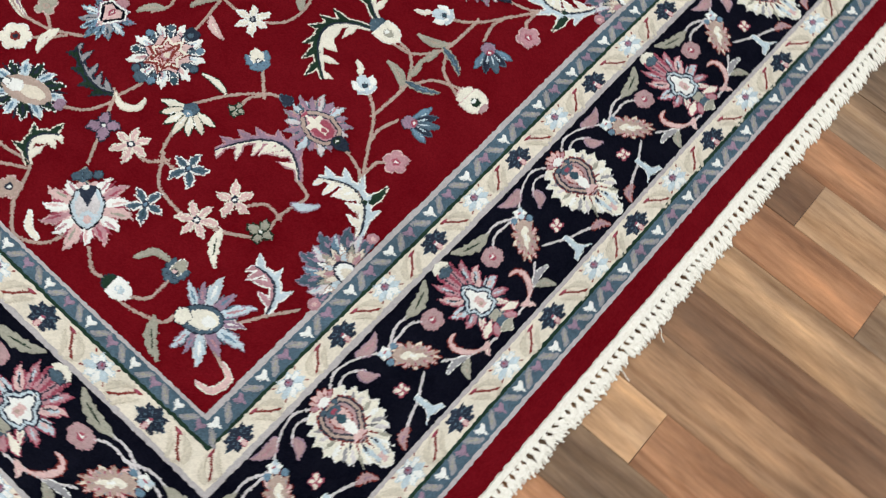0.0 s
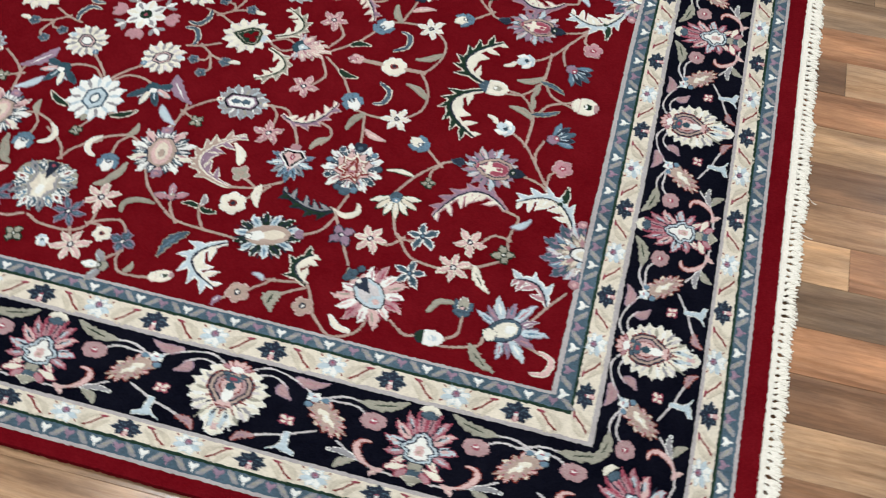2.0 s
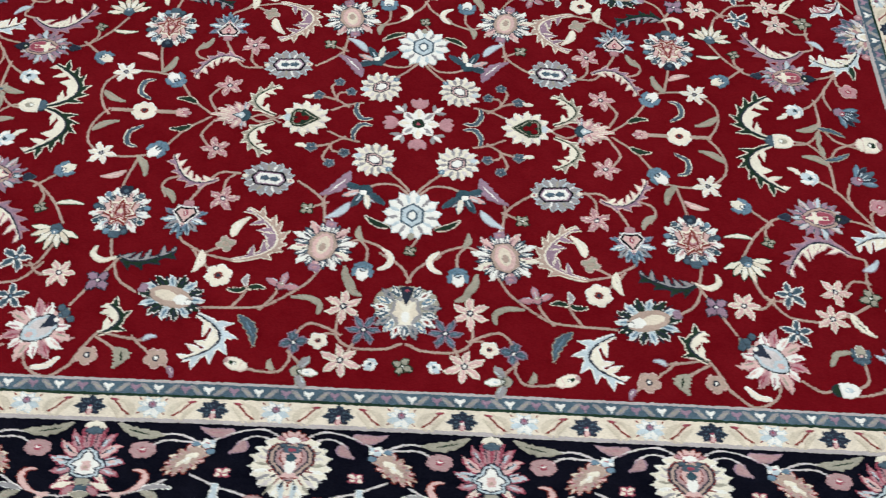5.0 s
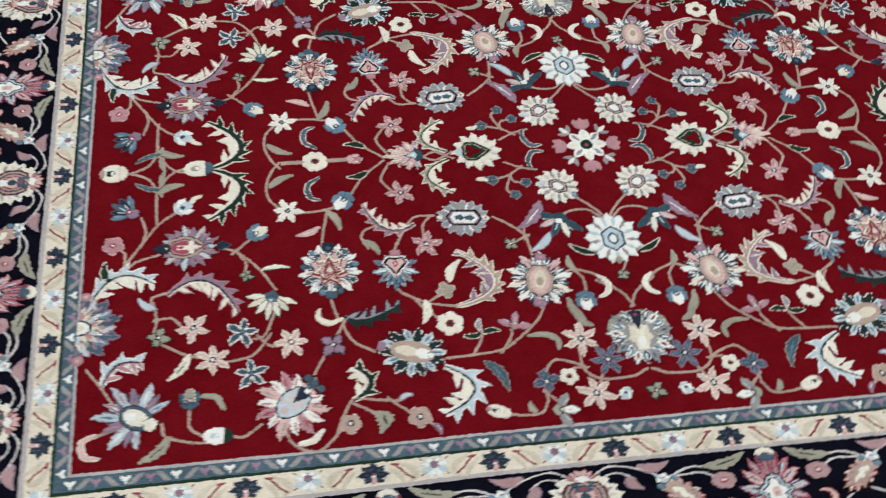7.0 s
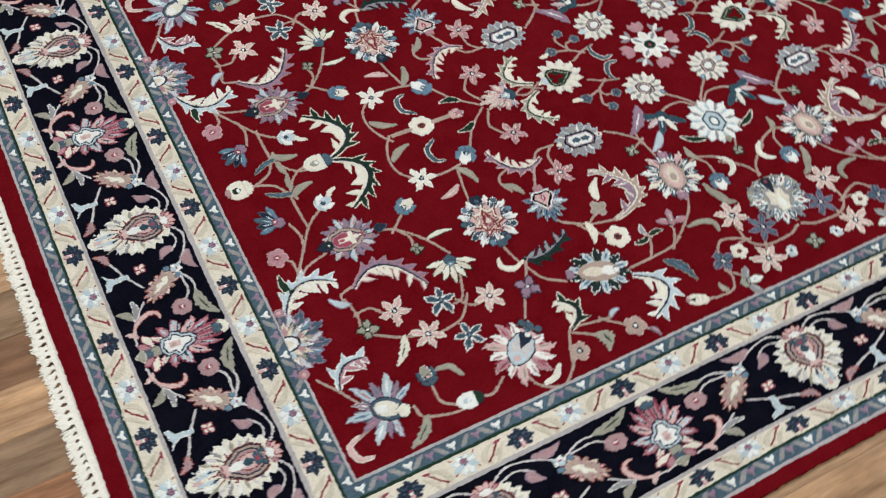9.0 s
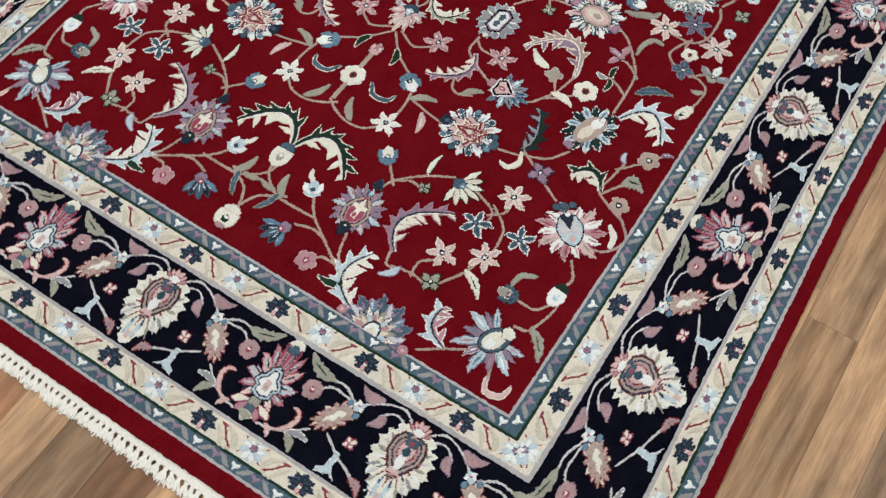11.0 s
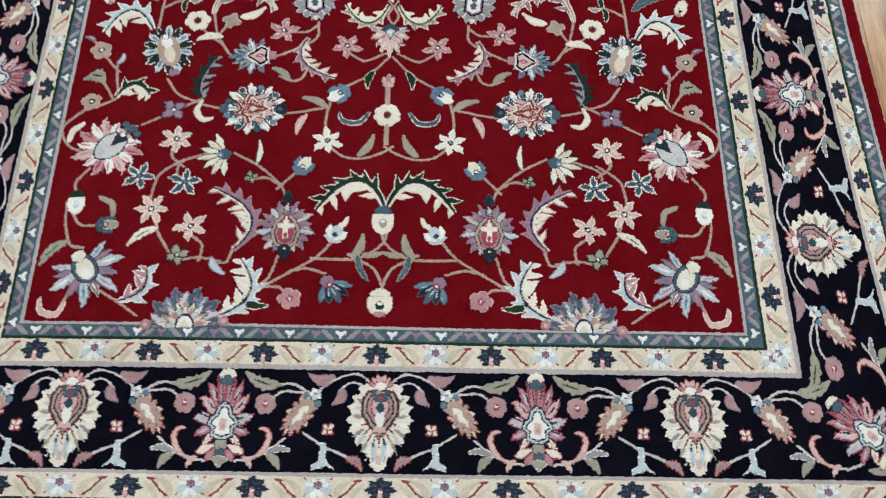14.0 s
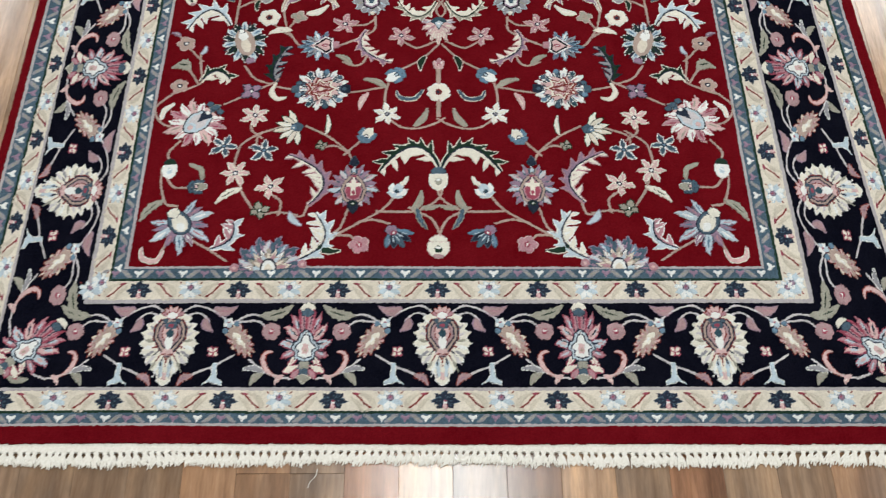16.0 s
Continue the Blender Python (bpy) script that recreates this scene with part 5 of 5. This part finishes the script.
PINK_SIDE = [
    woven_mesh("leaf", leaf_into, "sagecut", (0.134, 0.021), (0.184, 0.007), 0.55),
    woven_mesh("vine", vine, (0.098, 0.030), (0.118, 0.020), (0.136, 0.021)),
    woven_mesh("vine", vine, (0.107, 0.031), (0.131, 0.030), (0.146, 0.042)),
    woven_mesh("rosette", rosette_into, "border", 7, (0.153, 0.047), 0.0145),
    woven_mesh("vine", vine, (0.128, 0.096), (0.150, 0.113), (0.182, 0.122), (0.203, 0.117)),
    woven_mesh("leaf", leaf_into, "sage", (0.145, 0.115), (0.128, 0.131), 0.6),
    woven_mesh("leaf", leaf_into, "white", (0.147, 0.112), (0.117, 0.106), 0.4),
    woven_mesh("scroll", scroll_into, "red", ((0.173, 0.122), (0.154, 0.112), (0.1445, 0.094), (0.148, 0.082), (0.158, 0.080)), 0.0062),
    woven_mesh("leaf", leaf_into, "blush", (0.176, 0.118), (0.164, 0.130), 0.5),
]
IVORY = [woven_mesh("ivory_palmette", palmette_into, "ivory_border", (0, 0.004), (0, 0.134), 0.66)]
PINK = [
    woven_mesh("pink_palmette", palmette_into, "pink_border", (0, 0.122), (0, 0.006), 0.66),
    woven_mesh("bud", bud_into, "navy", (0, 0.026), (0, 0.000), 0.9),
    woven_mesh("calyx", leaf_into, "slate", (0, 0.116), (0, 0.092), 0.9),
]
CORNER = [
    woven_mesh("pink_palmette", palmette_into, "pink_border", (0.045, 0.045), (-0.034, -0.034), 0.8),
    woven_mesh("leaf", leaf_into, "sage", (0.030, 0.055), (0.000, 0.062), 0.5),
    woven_mesh("leaf", leaf_into, "sage", (0.055, 0.030), (0.062, 0.000), 0.5),
]
navy = BANDS["navy"]


def border_side(side, places, spread, wide, links):
    """places: (along, kind); links: (from, to, meshes), where a link's near end is an ivory palmette."""
    base, deep = side_frame(side, "grey"), wide / DEEP
    for a, kind in places:
        for name, data in (IVORY if kind == "ivory" else PINK):
            put(name, data, navy, base @ pose(a, 0, 0) @ Matrix.Diagonal((spread, deep, 1, 1)))
    for a, b, meshes in links:
        for name, data in meshes:
            put(name, data, navy, base @ pose(a, 0, 0) @ Matrix.Diagonal(((b - a) / HALF, deep, 1, 1)))


for side, wide, mid in (("west", 0.141, -0.006), ("east", 0.123, 0.006)):
    far, near = mid - 0.419, mid + 0.413
    border_side(side, [(far, "ivory"), (mid - 0.2095, "pink"), (mid, "ivory"), (mid + 0.2065, "pink"), (near, "ivory")], 1.0, wide,
                [(a, b, LINK + PINK_SIDE) for a, b in ((far, far - 0.2065), (far, mid - 0.2095), (mid, mid - 0.2095), (mid, mid + 0.2065), (near, mid + 0.2065), (near, near + 0.195))])
GAP = 0.2655
SPOTS = [-0.667 + GAP * k for k in range(6)]
for side, wide in (("south", 0.117), ("north", 0.118)):
    links = []
    for k in range(0, 6, 2):
        links += [(SPOTS[k], SPOTS[k] - GAP, LINK + PINK_SIDE), (SPOTS[k], SPOTS[k] + GAP, LINK + PINK_SIDE)]
    links += [(SPOTS[5] + GAP, SPOTS[5], PINK_SIDE + LINK[4:6]), (SPOTS[5], SPOTS[5] + GAP, PINK_SIDE)]
    border_side(side, [(x, "ivory" if k % 2 == 0 else "pink") for k, x in enumerate(SPOTS)], 1.25, wide, links)
for x, y, sx, sy in ((-0.946, -0.632, -1, -1), (-0.946, 0.608, -1, 1), (0.935, -0.632, 1, -1), (0.935, 0.608, 1, 1)):
    for name, data in CORNER:
        put(name, data, navy, pose(x, y, 0) @ Matrix.Diagonal((sx, sy, 1, 1)))


# ---- the rug: the cream bands and the guards ----
def dark_flower(pile):
    f = Flower(pile, (0, 0.002), (0, 0.033), 1.15, 0.5)
    for i in range(7):
        a = math.pi + (i - 3) * 0.82
        f.lined(f.blade(a, 0.1, (1.05, 1.15)[i % 2], 0.50), "ink", "slate" if i % 2 else "ink", 0.0011)
        f.add(f.blade(a, 0.4, 0.8, 0.09), "slate")
    f.lined(petal(0.56, 0, 0, 0.40, 0.20, 0.6), "blush", "rose", 0.0009)
    f.add(f.oval(0.58, 0.10, 0.09, 0, 8), "white")
    f.add(f.oval(0.52, 0.07, 0.09, 0, 6), "rose")


def light_flower(pile):
    f = Flower(pile, (0, 0.001), (0, 0.033), 1.1, 0.45)
    for i in range(8):
        a = (i - 3.5) * 0.78
        f.lined(f.blade(a, 0.15, (1.05, 1.12)[i % 2], 0.42), ("white", "white", "pale")[i % 3], "pale", 0.0011)
        f.add(f.blade(a + 0.36, 0.5, 0.8, 0.06), ("pale", "blue")[i % 2])
    f.lined(f.hexa(0.17, 0.13, 0.36), "mauve", "ink", 0.0012)
    f.add(f.oval(0.33, 0.06, 0.05, 0, 6), "rose")
    for x, y, a in ((0.75, 0.45, 0.7), (0.75, -0.45, -0.7), (0.16, 0.45, 2.4), (0.16, -0.45, -2.4)):
        f.add(petal(x, y, a, 0.18, 0.07), "rust")


def slash(pile):
    """The rust stroke between two flowers, with its pale shadows in the ground."""
    ribbon_into(pile, ((0.000, 0.007), (0.010, 0.013), (0.016, 0.024), (0.011, 0.031)), 0.0085, "sand", -0.6, 0.5)
    ribbon_into(pile, ((-0.012, 0.016), (-0.006, 0.022), (-0.002, 0.030)), 0.0075, "sand", -0.6, 0.5)
    ribbon_into(pile, ((-0.015, 0.004), (-0.008, 0.008), (-0.002, 0.015), (0.004, 0.023), (0.014, 0.030)), 0.0026, "rust", 0.3)
    pile.add(petal(-0.014, 0.004, 0.3, 0.010, 0.0035), "rose", 0.4)


def heart(pile, colour):
    pile.add([(-0.0072, 0.0060), (-0.0050, 0.0035), (-0.0015, 0.0045), (0.0015, 0.0045), (0.0050, 0.0035), (0.0072, 0.0060), (0.0050, 0.0100), (0.0016, 0.0125), (0.0010, 0.0160),
              (-0.0010, 0.0160), (-0.0016, 0.0125), (-0.0050, 0.0100)], colour, 0.3)


def slant(pile):
    """A curled leaf of the guard's running vine."""
    ribbon_into(pile, ((-0.0095, 0.0160), (-0.005, 0.0145), (0.000, 0.0095), (0.005, 0.0045), (0.0095, 0.0030)), 0.0072, "grey", 0.0, 0.6)
    ribbon_into(pile, ((-0.005, 0.0130), (0.001, 0.0085), (0.006, 0.0050)), 0.0018, "sage", 0.4)


DARK = woven_mesh("dark_flower", dark_flower)
LIGHT = woven_mesh("light_flower", light_flower)
SLASH = woven_mesh("rust_stroke", slash)
WHITE_HEART = woven_mesh("white_heart", heart, "white")
MAUVE_HEART = woven_mesh("mauve_heart", heart, "mauve")
SLANT = woven_mesh("guard_leaf", slant)


def cream_side(side, key, parent, start, pitch, low, high, wide):
    base = side_frame(side, key)
    deep = wide / 0.034
    for k in range(-14, 30):
        a = start + pitch * k
        for (name, data), off, flip in ((DARK, 0, 1), (LIGHT, pitch / 2, 1), (SLASH, pitch / 4, 1), (SLASH, 3 * pitch / 4, -1)):
            if low - 0.004 < a + off < high + 0.004:
                put(name, data, parent, base @ pose(a + off + RNG.uniform(-0.002, 0.002), 0, 0) @ Matrix.Diagonal((flip * pitch / 0.16, deep, 1, 1)))


def guard_side(side, key, parent, low, high, wide, flip):
    base = side_frame(side, key)
    n = round((high - low) / 0.068)
    pitch = (high - low) / n
    for k in range(n):
        a = low + pitch * (k + 0.25)
        for (name, data), off, turn in ((WHITE_HEART, 0, 1), (MAUVE_HEART, pitch / 2, 1), (SLANT, pitch / 4, 1), (SLANT, 3 * pitch / 4, -1)):
            m = base @ pose(a + off + RNG.uniform(-0.002, 0.002), 0.5 * wide, 0) @ Matrix.Diagonal((turn * RNG.uniform(0.9, 1.1), flip * wide / 0.019, 1, 1)) @ pose(0, -0.0095, 0)
            put(name, data, parent, m)


for side, start, pitch, lim, wide in (("west", 0.0, 0.1545, 0.555, 0.033), ("east", -0.025, 0.159, 0.555, 0.028), ("south", -0.757, 0.1695, 0.84, 0.032), ("north", -0.757, 0.1695, 0.84, 0.027)):
    cream_side(side, "dark", BANDS["cream"], start, pitch, -lim - (0.02 if side in ("west", "east") else 0.0), lim, wide)
for side, start, pitch, lim, wide in (("west", -0.010, 0.1635, 0.70, 0.032), ("east", 0.009, 0.166, 0.70, 0.027), ("south", -0.560, 0.1695, 1.03, 0.026), ("north", -0.560, 0.1695, 1.03, 0.025)):
    cream_side(side, "grey2", BANDS["cream2"], start - 4 * pitch, pitch, -lim, lim - (0.02 if side in ("west", "east") else 0.0), wide)
for side, lim, wide in (("west", 0.525, 0.018), ("east", 0.525, 0.021), ("south", 0.83, 0.018), ("north", 0.83, 0.017)):
    guard_side(side, "line", BANDS["guard"], -lim, lim, wide, 1)
for side, lim, wide in (("west", 0.735, 0.016), ("east", 0.735, 0.020), ("south", 1.055, 0.019), ("north", 1.055, 0.022)):
    guard_side(side, "dark2", BANDS["guard2"], -lim, lim, wide, 1)


# ---- the rug: selvedge and fringe of undyed cotton ----
def selvedge(x0, x1, name):
    bm = bmesh.new()
    n = 160
    rows = []
    for x, z in ((x0, FLOOR), (x0, -0.0032), (0.5 * (x0 + x1), -0.0025), (x1, -0.005), (x1, FLOOR)):
        row = []
        for i in range(n + 1):
            y = -0.764 + (0.738 + 0.764) * i / n
            w = noise.noise(Vector((x0 * 3, y * 3, 0.5))) * 0.004 + noise.noise(Vector((x * 60, y * 60, 3))) * 0.0010
            row.append(bm.verts.new((x + w, y, z + noise.noise(Vector((y * 90, x * 90, 1))) * 0.0005)))
        rows.append(row)
    for r in range(4):
        for i in range(n):
            bm.faces.new((rows[r][i], rows[r][i + 1], rows[r + 1][i + 1], rows[r + 1][i]))
    return part(name, bm, COTTON, rug, "undyed off-white cotton selvedge")


def tassel_mesh(seed):
    """A knot and a flattened bunch of cotton strands, lying along +x."""
    r = random.Random(seed)
    bm = bmesh.new()
    lean = r.uniform(-0.003, 0.003)
    for s in range(10):
        f = (s - 4.5) / 4.5
        long = 0.0205 * r.uniform(0.80, 1.12)
        rings = []
        for k, g in enumerate((0, 0.22, 0.45, 0.75, 1.0)):
            spread = (0.0030, 0.0017, 0.0042, 0.0062, 0.0074)[k]
            c = Vector((g * long, f * spread + lean * g * g + r.uniform(-0.0012, 0.0012) * g, (0.0055, 0.0052, 0.004, 0.0028, 0.0018)[k] + r.uniform(0, 0.0009)))
            rad = (0.0015, 0.0013, 0.0015, 0.0014, 0.0009)[k]
            rings.append([bm.verts.new(c + Vector((0, rad * math.cos(a), rad * math.sin(a)))) for a in (0.785, 2.356, 3.927, 5.498)])
        for k in range(4):
            for i in range(4):
                bm.faces.new((rings[k][i], rings[k][(i + 1) % 4], rings[k + 1][(i + 1) % 4], rings[k + 1][i]))
        bm.faces.new(rings[4])
    data = bpy.data.meshes.new("tassel")
    bm.to_mesh(data)
    bm.free()
    data.materials.append(COTTON)
    return data


TASSELS = [tassel_mesh(s) for s in range(9)]
for x0, x1, turn in ((1.083, 1.096, 0), (-1.104, -1.116, 180)):
    band = selvedge(x0, x1, "selvedge")
    y, lean = -0.756, 0.0
    while y < 0.732:
        lean = 0.75 * lean + RNG.uniform(-9, 9)
        x = x1 + noise.noise(Vector((x0 * 3, y * 3, 0.5))) * 0.004
        put("tassel", TASSELS[RNG.randrange(9)], band, pose(x, y, FLOOR, 0, 0, turn + lean) @ Matrix.Diagonal((RNG.uniform(0.85, 1.1), RNG.uniform(0.9, 1.15), 1, 1)))
        y += RNG.uniform(0.0092, 0.0128)


def loose_thread(x, y, dx, dy):
    bm = bmesh.new()
    pts = smooth([(x, y), (x + dx * 0.4, y + dy * 0.2), (x + dx * 0.7, y + dy * 0.8), (x + dx, y + dy)], 6)
    rings = [[bm.verts.new((p[0], p[1] + 0.0006 * math.cos(a), FLOOR + 0.0012 + 0.0006 * math.sin(a))) for a in (0.8, 2.4, 3.9, 5.5)] for p in pts]
    for k in range(len(rings) - 1):
        for i in range(4):
            bm.faces.new((rings[k][i], rings[k][(i + 1) % 4], rings[k + 1][(i + 1) % 4], rings[k + 1][i]))
    part("loose_thread", bm, COTTON, rug)


loose_thread(-1.140, 0.172, -0.028, 0.012)
loose_thread(1.112, -0.075, 0.020, -0.012)
loose_thread(1.112, -0.150, 0.018, -0.004)


# ---- the floor's strips ----
STRIP = 0.077
TURN = 0.0085  # the boards lie a hair askew to the rug
TONES = ("dark", "mid", "red", "grey", "tan", "mid", "grey", "tan")
floor_rng = random.Random(11)
strip_mesh = {}


def strip_data(tone, length):
    key = (tone, length)
    if key not in strip_mesh:
        bm = bmesh.new()
        l, w, c = length / 2 - 0.00012, STRIP / 2 - 0.00012, 0.0004
        low = [bm.verts.new((x, y, -0.004)) for x, y in ((-l, -w), (l, -w), (l, w), (-l, w))]
        mid = [bm.verts.new((x, y, -c)) for x, y in ((-l, -w), (l, -w), (l, w), (-l, w))]
        top = [bm.verts.new((x, y, 0)) for x, y in ((-l + c, -w + c), (l - c, -w + c), (l - c, w - c), (-l + c, w - c))]
        for i in range(4):
            j = (i + 1) % 4
            bm.faces.new((low[i], low[j], mid[j], mid[i]))
            bm.faces.new((mid[i], mid[j], top[j], top[i]))
        bm.faces.new(top)
        data = bpy.data.meshes.new("floor_strip")
        bm.to_mesh(data)
        bm.free()
        data.materials.append(LAMINATE[tone])
        strip_mesh[key] = data
    return strip_mesh[key]


# strips whose end and tone are plain to see: row -> (end of the strip, tone, tone beyond it)
KNOWN = {-1: (1.187, "light", "red"), -2: (1.6, "grey", "dark"), -3: (1.25, "red", "tan"), -4: (1.6, "dark", "mid"), -5: (1.5, "tan", "grey"), -6: (1.5, "dark", "mid"),
         0: (1.6, "mid", "dark"), 1: (1.55, "dark", "mid"), 2: (1.6, "tan", "red"), 3: (1.3, "red", "grey"), 4: (1.163, "dark", "tan"), 5: (1.6, "red", "mid"), 6: (1.5, "grey", "tan")}
WEST_TONES = {0: "dark", 1: "grey", 2: "tan", 3: "red", -1: "tan", -2: "grey", -3: "red", 4: "grey", 5: "mid"}
far = {}
for row in range(-46, 49):
    y = -0.165 + STRIP * (row + 0.5)
    if not Y0 + STRIP < y < Y1 - STRIP:
        continue
    near_row = abs(y) < 1.15
    known = KNOWN.get(row)
    pieces = []
    x = X0 + 0.003
    length = 0.2 + 0.05 * floor_rng.randrange(6)
    while x < X1 - 0.01:
        length = min(length, X1 - 0.003 - x)
        tone = TONES[floor_rng.randrange(8)]
        if known and x + length > known[0] - 0.70 and x < known[0] - 0.71:
            length = known[0] - 0.75 - x
        if x < -1.0 and x + length > -1.35:
            tone = WEST_TONES.get(row, tone)
        if -12 < row < -7:
            tone = "grey" if row == -11 else "tan"
        pieces.append((x, round(length, 4), tone))
        x += length
        if known and abs(x - (known[0] - 0.75)) < 1e-6:
            pieces.append((x, 0.75, known[1]))
            x += 0.75
            pieces.append((x, 0.45, known[2]))
            x += 0.45
            known = None
        length = 0.40 + 0.05 * floor_rng.randrange(11)
    for x, length, tone in pieces:
        mid = x + length / 2
        ring_zone = near_row and 0.62 < max(abs(mid) - 0.35, abs(y)) and abs(mid) < 1.9 and (abs(mid) + length / 2 > 1.08 or abs(y) > 0.66)
        if ring_zone:
            ob = new("floor_strip", strip_data(tone, length))
            ob.parent = floor
            ob.location, ob.rotation_euler = (mid, y + TURN * mid, FLOOR), (0, 0, TURN)
        else:
            far.setdefault(tone, []).append((mid, y, length))
verts, faces, slots = [], [], []
for slot, (tone, rows) in enumerate(far.items()):
    for mid, y, length in rows:
        b = len(verts)
        l, w = length / 2 - 0.0005, STRIP / 2 - 0.0005
        verts += [(mid + i * l, y + j * w + TURN * (mid + i * l), FLOOR) for i, j in ((-1, -1), (1, -1), (1, 1), (-1, 1))]
        verts += [(mid + i * l, y + j * w + TURN * (mid + i * l), FLOOR - 0.004) for i, j in ((-1, -1), (1, -1), (1, 1), (-1, 1))]
        faces += [(b, b + 1, b + 2, b + 3)] + [(b + i, b + 4 + i, b + 4 + (i + 1) % 4, b + (i + 1) % 4) for i in range(4)]
        slots += [slot] * 5
data = bpy.data.meshes.new("far_floor_strips")
data.from_pydata(verts, [], faces)
for tone in far:
    data.materials.append(LAMINATE[tone])
data.polygons.foreach_set("material_index", slots)
rest = new("far_floor_strips", data)
rest.parent = floor
tagged(rest, kind="stuff")
